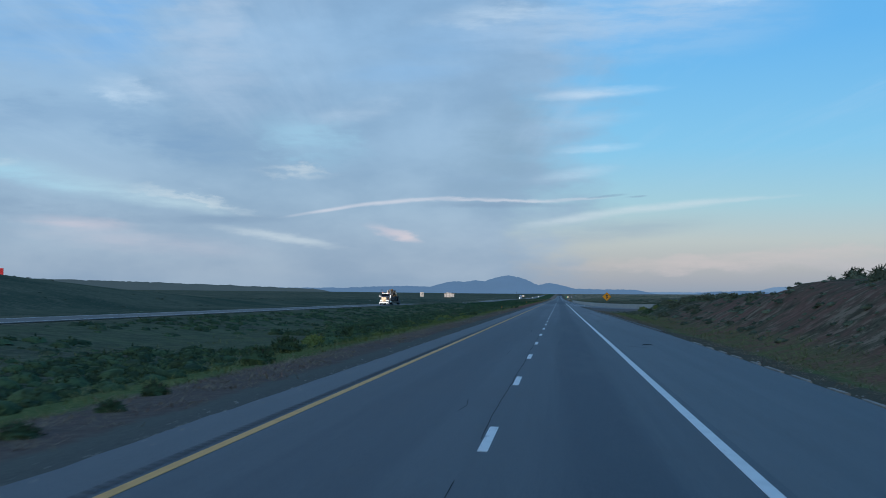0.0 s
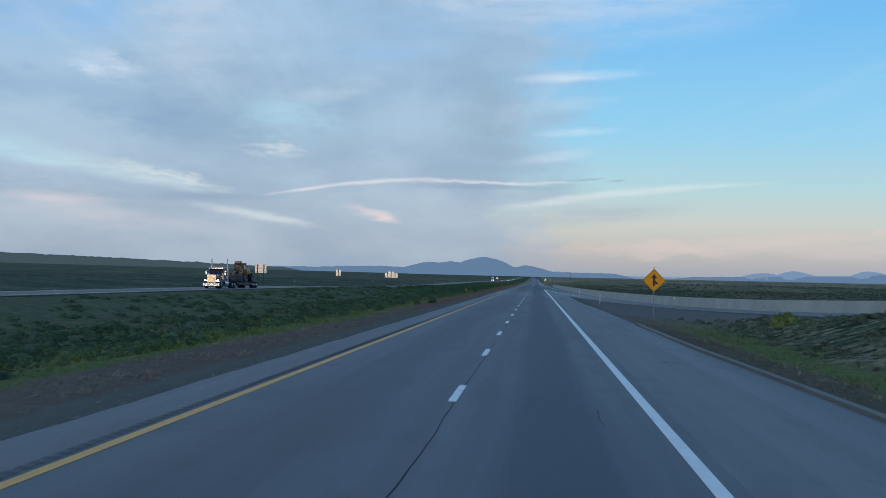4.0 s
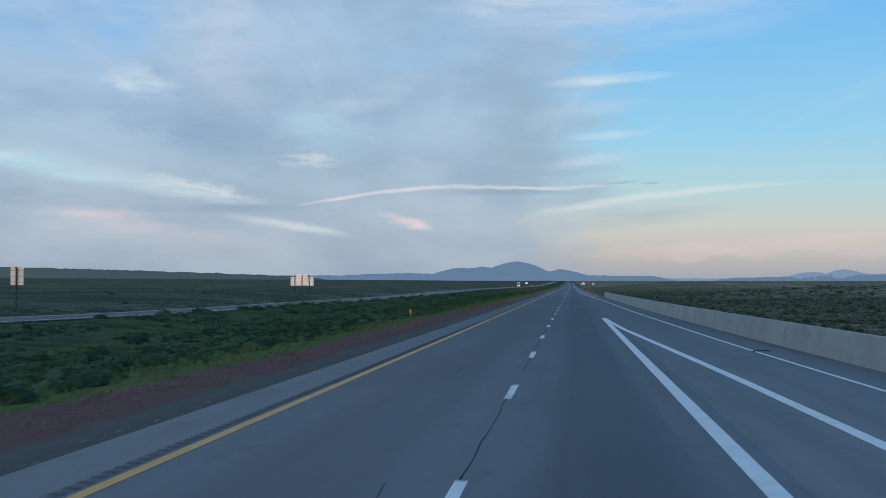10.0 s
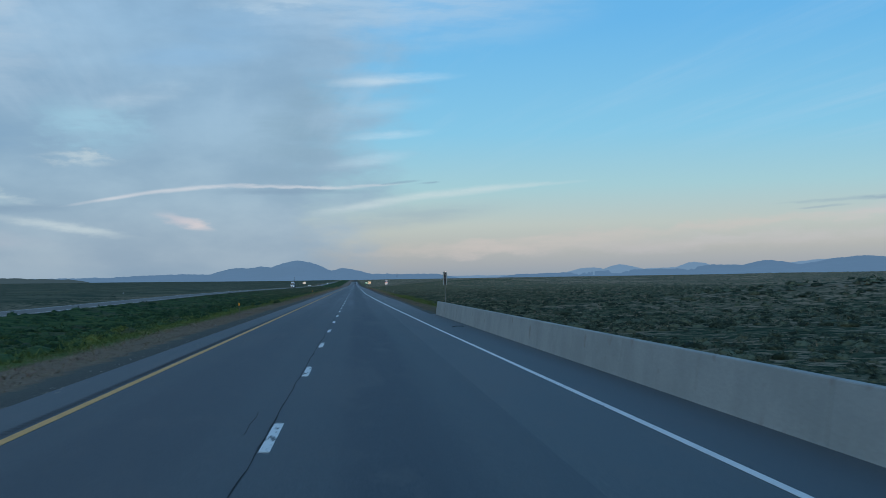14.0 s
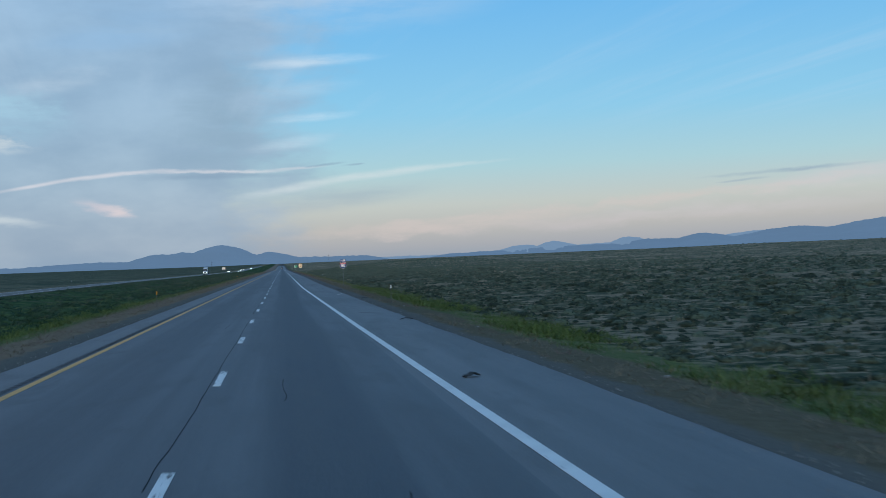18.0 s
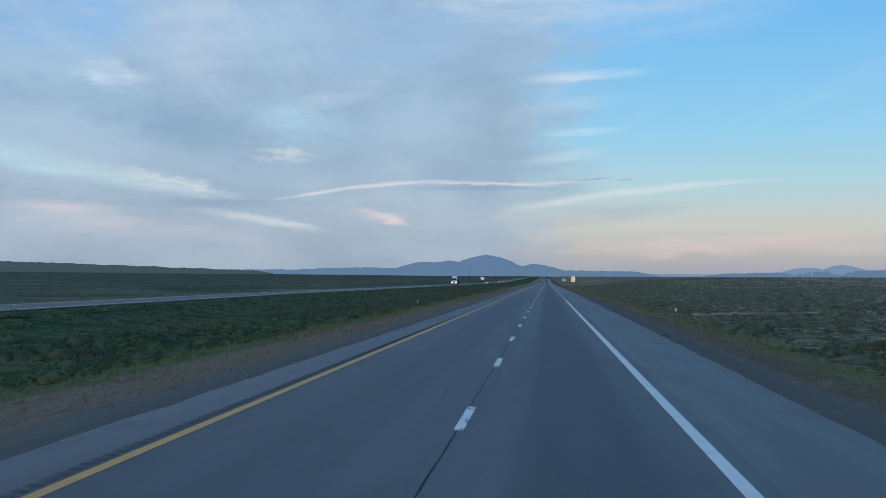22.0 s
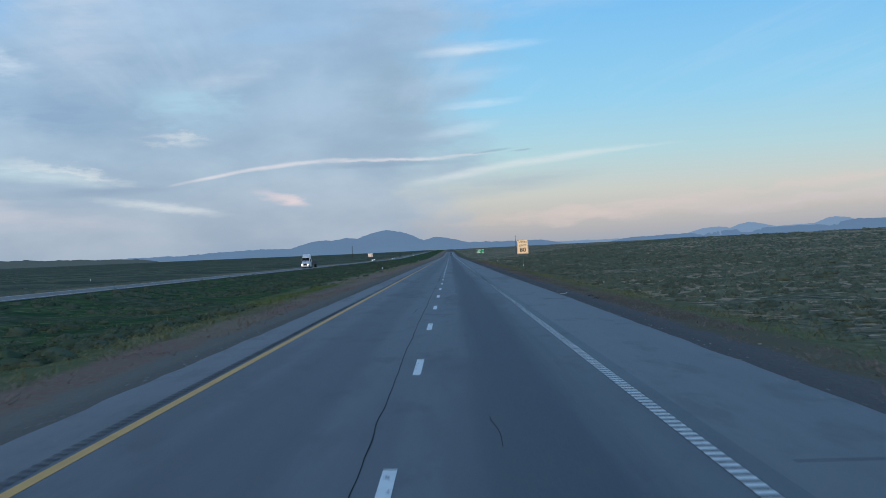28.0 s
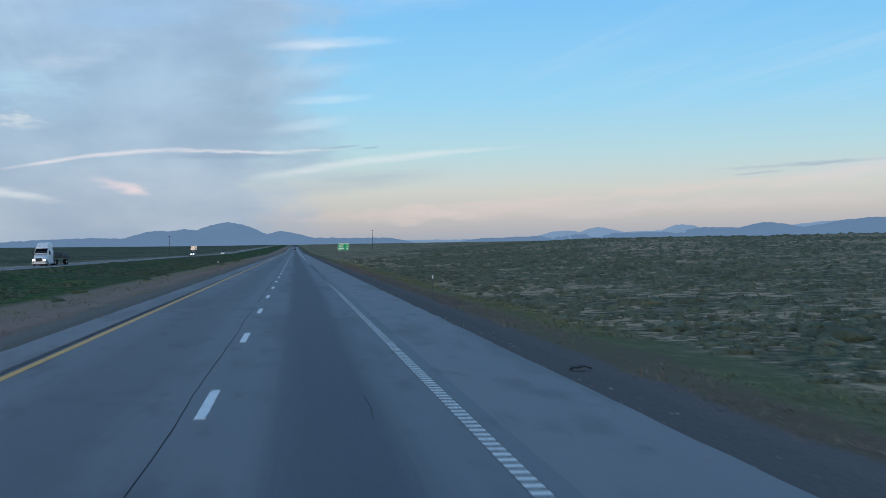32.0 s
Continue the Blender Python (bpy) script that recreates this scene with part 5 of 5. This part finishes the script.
def low_trailer(m):
    t = thing("lowboy_trailer", "dark steel lowboy trailer behind the blue truck", "trailer", m)
    part("gooseneck", loft(((6.4, 1.1, 1.1, 1.13, 1.4), (9.0, 1.15, 1.15, 1.13, 1.42)), .03), M_FRAME, t)
    part("neck_drop", boxed((-1.2, 1.2, 9.0, 9.35, .55, 1.40), bevel=.03), M_FRAME, t)
    deck = part("deck", boxed((-1.28, 1.28, 9.3, 17.6, .5, .78), bevel=.02), M_DECK, t)
    for k in range(13):
        part("plank", boxed((-1.24, 1.24, 9.45 + k * .62, 10.02 + k * .62, .785, .82)), M_DECK, deck)
    part("rear_deck", boxed((-1.28, 1.28, 17.6, 20.8, .95, 1.12), bevel=.02), M_DECK, t)
    for s in (-1, 1):
        part("side_rail", boxed((s * 1.3 - .04, s * 1.3 + .04, 9.3, 17.6, .55, .75)), M_FRAME, t)
        for yy in (18.2, 19.35, 20.4):
            wheel(t, s * .95, yy, .48, .5, M_CHROME)
        part("tail_lamp", boxed((s * 1.05 - .12, s * 1.05 + .12, 20.8, 20.83, .97, 1.08)), M_TAIL, t)
    return t


def telehandler(m):
    t = thing("loader_machine", "muddy orange wheeled loader chained on the lowboy trailer", "construction machine", m)
    part("chassis", loft(((0, .7, .65, .55, 1.25), (2.6, .8, .75, .5, 1.45), (5.0, .75, .65, .6, 1.7)), .05), M_FRAME, t)
    part("engine_cover", loft(((3.1, .85, .7, 1.3, 2.35), (4.4, .85, .7, 1.3, 2.4), (5.2, .75, .6, 1.3, 2.1)), .07), M_MACHINE, t, "orange engine cover")
    cab = part("cab", loft(((1.6, .72, .62, 1.2, 2.75), (3.05, .72, .66, 1.2, 2.85)), .05), M_GLASS, t, "dark glazed cab")
    part("cab_roof", boxed((-.75, .75, 1.5, 3.15, 2.82, 2.95), bevel=.04), M_FRAME, cab)
    for x_, y_ in ((-.68, 1.65), (.68, 1.65), (-.68, 3.0), (.68, 3.0)):
        part("cab_post", boxed((x_ - .05, x_ + .05, y_ - .05, y_ + .05, 1.2, 2.85)), M_FRAME, cab)
    for s in (-.55, .55):
        part("lift_arm", tube(bmesh.new(), (s, 2.2, 1.9), (s, -.6, .9), .13, .11, 8), M_MACHINE, t)
        part("ram", tube(bmesh.new(), (s * .8, 1.4, 1.1), (s * .8, .2, 1.15), .07), M_CHROME, t)
    bucket = loft(((-1.5, 1.2, 1.2, .2, .5), (-1.1, 1.2, 1.2, .05, 1.05), (-.55, 1.2, 1.15, .1, 1.2)), .03)
    part("bucket", bucket, M_FRAME, t, "dark worn bucket")
    part("boom", tube(bmesh.new(), (-.5, 2.9, 2.85), (-.5, 7.4, 2.3), .27, .20, 8), M_MACHINE, t, "long orange boom")
    part("boom_head", boxed((-.95, -.05, 2.5, 3.5, 1.9, 3.25), bevel=.08), M_MACHINE, t, "orange boom pivot")
    part("boom_tip", boxed((-.75, -.25, 7.2, 7.7, 1.3, 2.5), bevel=.05), M_FRAME, t)
    part("counterweight", boxed((-.85, .85, 4.9, 5.5, .9, 1.6), bevel=.1), M_MACHINE, t)
    for s in (-1, 1):
        wheel(t, s * .98, .75, .72, .5, M_DECK)
        wheel(t, s * .98, 4.9, .72, .5, M_DECK)
    return t


TRUCK_X = -43.6
spot = pose(TRUCK_X, 278, .02, 0, 0, 0)
long_nose_tractor(spot, "dark blue chrome-nosed truck with lit headlamps on the far carriageway")
low_trailer(spot)
telehandler(pose(TRUCK_X, 290.6, .85, 0, 0, 0))


def aero_tractor(m):
    t = thing("tractor_unit", "white aerodynamic sleeper truck with lit headlamps on the far carriageway", "truck", m)
    part("chassis", boxed((-.45, .45, .3, 7.6, .6, .88), bevel=.02), M_FRAME, t)
    part("hood", loft(((.0, .85, .62, .55, 1.35), (.5, 1.05, .85, .5, 1.65), (1.7, 1.15, .98, .5, 1.95)), .08), M_TRUCK_WHITE, t)
    part("grille", boxed((-.5, .5, -.05, .06, .75, 1.32), bevel=.03), M_FRAME, t, "dark grille")
    part("bumper", boxed((-1.18, 1.18, -.12, .3, .3, .62), bevel=.06), M_STEEL, t)
    part("air_dam", boxed((-1.0, 1.0, -.10, .25, .16, .32), bevel=.03), M_FRAME, t)
    part("sun_visor", boxed((-1.05, 1.05, 1.72, 2.1, 2.82, 2.95), bevel=.03), M_FRAME, t, "dark sun visor")
    cab = part("cab", loft(((1.65, 1.2, 1.05, .55, 2.0), (2.2, 1.22, 1.08, .55, 3.0), (5.0, 1.22, 1.12, .55, 3.75), (5.3, 1.2, 1.1, .55, 3.7)), .07), M_TRUCK_WHITE, t)
    part("windscreen", loft(((1.64, 1.08, 1.02, 1.93, 1.98), (2.14, 1.06, .98, 1.93, 2.9)), 0), M_GLASS, cab, "dark windscreen")
    part("roof_fairing", loft(((2.3, .9, .6, 2.9, 3.2), (3.4, 1.1, .9, 2.9, 3.9), (5.2, 1.15, 1.05, 2.9, 4.0)), .08), M_TRUCK_WHITE, cab)
    for s in (-1, 1):
        part("side_window", boxed((s * 1.2 - .02, s * 1.2 + .02, 2.2, 3.1, 1.9, 2.6), bevel=.01), M_GLASS, cab)
        part("mirror", boxed((s * 1.42 - .09, s * 1.42 + .09, 1.9, 2.0, 1.8, 2.5), bevel=.03), M_FRAME, cab)
        lamp = part("headlamp", boxed((s * .88 - .2, s * .88 + .2, .0, .2, .8, 1.12), bevel=.04), M_CHROME, t)
        part("lens", boxed((s * .88 - .16, s * .88 + .16, -.02, .01, .86, 1.06)), M_LAMP, lamp, "lit white headlamp")
        part("fairing", boxed((s * 1.15 - .05, s * 1.15 + .05, 2.4, 5.6, .35, 1.0), bevel=.02), M_TRUCK_WHITE, t)
        wheel(t, s * 1.0, 1.0, .5, .3, M_CHROME)
        for yy in (5.9, 7.15):
            wheel(t, s * .95, yy, .5, .55, M_CHROME)
    return t


def flat_trailer(m):
    t = thing("flatbed_trailer", "dark flatbed trailer with tarped low load behind the white truck", "trailer", m)
    part("bed", boxed((-1.28, 1.28, 5.9, 19.5, 1.25, 1.5), bevel=.02), M_FRAME, t)
    for k in range(12):
        part("stake_rail", boxed((-1.31, 1.31, 6.2 + k * 1.15, 6.26 + k * 1.15, 1.27, 1.46)), M_FRAME, t)
    part("headboard", boxed((-1.25, 1.25, 5.9, 6.0, 1.5, 2.6), bevel=.01), M_STEEL, t)
    part("load", boxed((-1.15, 1.15, 6.6, 12.5, 1.5, 2.4), bevel=.12), M_FRAME, t, "black tarped load")
    part("load", boxed((-1.15, 1.15, 13.2, 18.6, 1.5, 2.2), bevel=.12), M_DECK, t, "dark stacked load")
    for s in (-1, 1):
        for yy in (16.6, 18.1):
            wheel(t, s * .95, yy, .5, .55, M_CHROME)
        part("landing_leg", boxed((s * .7 - .06, s * .7 + .06, 8.9, 9.02, .3, 1.25)), M_STEEL, t)
    return t


spot = pose(-41.6, 1217, .02)
aero_tractor(spot)
flat_trailer(spot)


def car(m, mat, label, lit, tall=1.5):
    t = thing("car", label, "car", m)
    part("body", loft(((0, .7, .6, .35, .75), (.3, .88, .8, .28, .88), (1.4, .9, .84, .28, 1.0), (3.9, .9, .84, .28, 1.05), (4.6, .85, .75, .35, .95)), .05), mat, t)
    part("cabin", loft(((1.25, .8, .72, .98, 1.02), (1.95, .8, .62, .98, tall), (3.4, .8, .62, .98, tall), (4.25, .78, .66, .98, 1.1)), .03), M_GLASS, t, "dark tinted windows")
    part("roof", loft(((1.95, .62, .55, tall - .02, tall + .04), (3.4, .62, .55, tall - .02, tall + .04)), .015), mat, t)
    for s in (-1, 1):
        part("headlamp", boxed((s * .62 - .14, s * .62 + .14, -.02, .12, .58, .74), bevel=.02), M_LAMP if lit else M_TAIL, t, "lit headlamp" if lit else "red tail lamp")
        wheel(t, s * .8, .85, .33, .22, M_CHROME)
        wheel(t, s * .8, 3.6, .33, .22, M_CHROME)
    part("bumper", boxed((-.85, .85, -.06, .1, .3, .5), bevel=.03), M_FRAME, t)
    return t


M_SILVER = material("silver car paint", (.42, .43, .44), rough=.3, metal=.5, bump=0)
M_GREY = material("dark grey car paint", (.09, .09, .10), rough=.3, metal=.4, bump=0)
car(pose(-41.5, 1500, .02), M_TRUCK_WHITE, "white oncoming car with lit headlamps far down the road", True, 1.75)
car(pose(-37.8, 1640, .02), M_SILVER, "silver oncoming car with lit headlamps far down the road", True)
car(pose(-41.5, 1830, .7), M_GREY, "dark grey oncoming car with lit headlamps far away", True, 1.7)
car(pose(-37.8, 2040, 1.9), M_TRUCK_WHITE, "white oncoming van with lit headlamps far away", True, 2.0)
car(pose(1.6, 1780, .42), M_SILVER, "silver car far ahead in the same carriageway", False, 1.8)


# ---- wear and litter on the carriageway ----
def wander(name, x, y0, y1, wide, seed, parent, mat, step_=1.2, swing=.12):
    """A sealed crack: a thin tar ribbon that wanders."""
    def mid(y):
        return (x(y) if callable(x) else x) + swing * noise.noise((y * .13, seed, 0)) + swing * .5 * noise.noise((y * .6, seed, 4))

    def half(y):
        return wide * (.35 + .65 * abs(noise.noise((y * .35, seed, 8))))
    return ribbon(name, y0, y1, lambda y: mid(y) - half(y), lambda y: mid(y) + half(y), .004, mat, step_, thick=.003, parent=parent)


SEAM = ((0, -.15), (150, .05), (210, .10), (290, -.05), (352, .0), (416, -.10), (580, -.14), (650, -.12), (680, -.05), (710, -.04), (830, .03), (870, -.2), (930, -.42), (1000, -.30), (1300, -.2))
y, k = -20.0, 0
while y < 1250:
    length = 30 + 45 * abs(noise.noise((y * .1, 1, 1))) * 2
    wander("crack_seal", lambda v: along(SEAM, v), y, y + length, .018, k + 1, road, M_TAR, .6, .06)
    y += length + 4 + 14 * abs(noise.noise((y, 4, 2)))
    k += 1
for i in range(60):
    y = -10 + i * 21 + rng.uniform(-8, 8)
    x = rng.choice((-1.1, -.9, -2.0, 1.0, 2.6, -.7))
    wander("crack", x + rng.uniform(-.3, .3), y, y + rng.uniform(1.2, 4.0), .014, i + 50, road, M_TAR, .3, .2)
for i in range(24):
    y = i * 53 + rng.uniform(-8, 8)
    x0 = rng.uniform(3.9, 5.2)
    if 285 < y < 540:
        continue
    lean = rng.uniform(-.35, .35)
    piece = ribbon("shoulder_crack", 0, .03, 0, rng.uniform(.4, 1.0), .004, M_TAR, .03, lambda x_, y_: -FALL * x_, .003, shoulder_r)
    piece.matrix_basis = pose(x0, y, road_z(x0, y), 0, 0, math.degrees(lean))


def rumble(name, x0, x1, y0, y1, parent, mat=M_RUMBLE, cut=.16):
    """Milled grooves across the shoulder as flat bars, their shade put into the dark colour, one every third of a
    metre.
    """
    n = int((y1 - y0) / .33)
    vs, fs = [], []
    for i in range(n):
        y_ = y0 + i * .33
        k_ = len(vs)
        for x_, yy in ((x0, y_), (x1, y_), (x1, y_ + cut), (x0, y_ + cut)):
            vs.append((x_, yy, road_z(x_, yy) + .009))
        fs.append((k_, k_ + 1, k_ + 2, k_ + 3))
    ob = new(name, mesh_of(name, vs, fs, mat))
    ob.parent = parent
    return tagged(ob, "row of milled rumble grooves", kind="stuff")


rumble("rumble_strip", -4.04, -3.87, -15, 1250, shoulder_l)
rumble("rumble_strip", 3.41, 3.63, 836, 1300, shoulder_r, M_GROOVE, .13)


def tyre_scrap(x, y, size, turn):
    s = thing("tyre_scrap", "curled black shred of blown truck tyre lying on the shoulder", "tyre scrap", pose(x, y, (road_z(x, y) if x < along(RIGHT_EDGE, y) or 300 < y < 532 else land(x, y)) + .01, 0, 0, turn))
    bm = bmesh.new()
    n = 9
    loops = []
    for i in range(n):
        f = i / (n - 1)
        w = .09 * (1 - .5 * abs(f - .5)) * (1 + .4 * noise.noise((f * 5, x, y)))
        z = .045 * math.sin(f * 3.0) + .03 * noise.noise((f * 4, y, 1))
        loops.append([bm.verts.new(((f - .5) * size, w * .8 * k_ + .05 * noise.noise((f * 3, 2, y)), max(0, z) + dz)) for k_, dz in ((-1, 0), (1, .01), (1, .03), (-1, .025))])
    for a, b in zip(loops, loops[1:]):
        for i in range(4):
            bm.faces.new((a[i], a[(i + 1) % 4], b[(i + 1) % 4], b[i]))
    bm.faces.new(loops[0])
    bm.faces.new(loops[-1][::-1])
    bmesh.ops.recalc_face_normals(bm, faces=bm.faces[:])
    part("tread", bm, M_RUBBER, s)
    return s


for x, y, size, turn in ((8.0, 361, 1.1, 20), (6.6, 507, 1.0, 5), (5.4, 52, .8, 3), (6.4, 622, .9, -20), (6.9, 686, .7, 10), (5.2, 712, .9, 2), (6.4, 752, .6, 12), (6.5, 792, .5, -8), (7.0, 1010, .8, 25), (6.8, 1043, .7, 8), (5.0, 598, .7, 40), (8.4, 579, 1.2, -35), (7.1, 655.3, .8, -18), (7.8, 950.8, .5, 12), (7.6, 947.3, .45, -10)):
    tyre_scrap(x, y, size * .62, turn)


def stone(x, y, r, label="pale broken stone at the edge of the shoulder"):
    bm = bmesh.new()
    bmesh.ops.create_icosphere(bm, subdivisions=2, radius=r)
    for v in bm.verts:
        v.co *= 1 + .35 * noise.noise(v.co * (1.3 / r) + Vector((x, y, 0)))
        v.co.z *= .55
    ob = part("stone", bm, M_ROCK, None, label)
    ob.matrix_basis = pose(x, y, land(x, y) + r * .25, 0, 0, x * 57)
    return tagged(ob, "", "stone", "stones")


for i in range(26):
    side = -1 if i % 2 else 1
    y = rng.uniform(0, 1250)
    x = LEFT_EDGE - rng.uniform(.5, 2.5) if side < 0 else along(RIGHT_EDGE, y) + rng.uniform(.3, 2.5)
    if 140 < y < 540 and side > 0:
        continue
    stone(x, y, rng.uniform(.03, .08))


def litter_strip(x, y, long, turn):
    """A bent strip of pale plastic trim."""
    s_ = thing("litter_strip", "bent strip of white plastic trim lying beside the shoulder", "litter", pose(x, y, (road_z(x, y) if x < along(RIGHT_EDGE, y) else land(x, y)) + .012, 0, 0, turn))
    bm = bmesh.new()
    loops_ = []
    for i in range(7):
        f = i / 6 - .5
        z = .07 * (2 * f) ** 2 * (1.0 if f > 0 else .35)
        loops_.append([bm.verts.new((f * long, w_, z + dz)) for w_, dz in ((-.035, 0), (.035, 0), (.035, .012), (-.035, .012))])
    for a_, b_ in zip(loops_, loops_[1:]):
        for i in range(4):
            bm.faces.new((a_[i], a_[(i + 1) % 4], b_[(i + 1) % 4], b_[i]))
    bm.faces.new(loops_[0])
    bm.faces.new(loops_[-1][::-1])
    bmesh.ops.recalc_face_normals(bm, faces=bm.faces[:])
    part("strip", bm, M_REFLECT, s_)
    return s_


litter_strip(6.7, 953.6, .42, 4)
litter_strip(5.8, 665.3, .36, -6)
# the broken pale lip of old concrete beside the first stretch
for i in range(9):
    y0 = 22 + i * 4.2
    bm = boxed((8.42, 8.55, y0, y0 + rng.uniform(1.5, 3.6), -.32, -.185), bevel=.015)
    for v in bm.verts:
        v.co.x += .06 * noise.noise((v.co.y * .7, 3, 1))
    lip = part("kerb_fragment", bm, M_ROCK, None, "broken length of pale concrete kerb along the shoulder edge")
    tagged(lip, "", "kerb", "broken kerb")
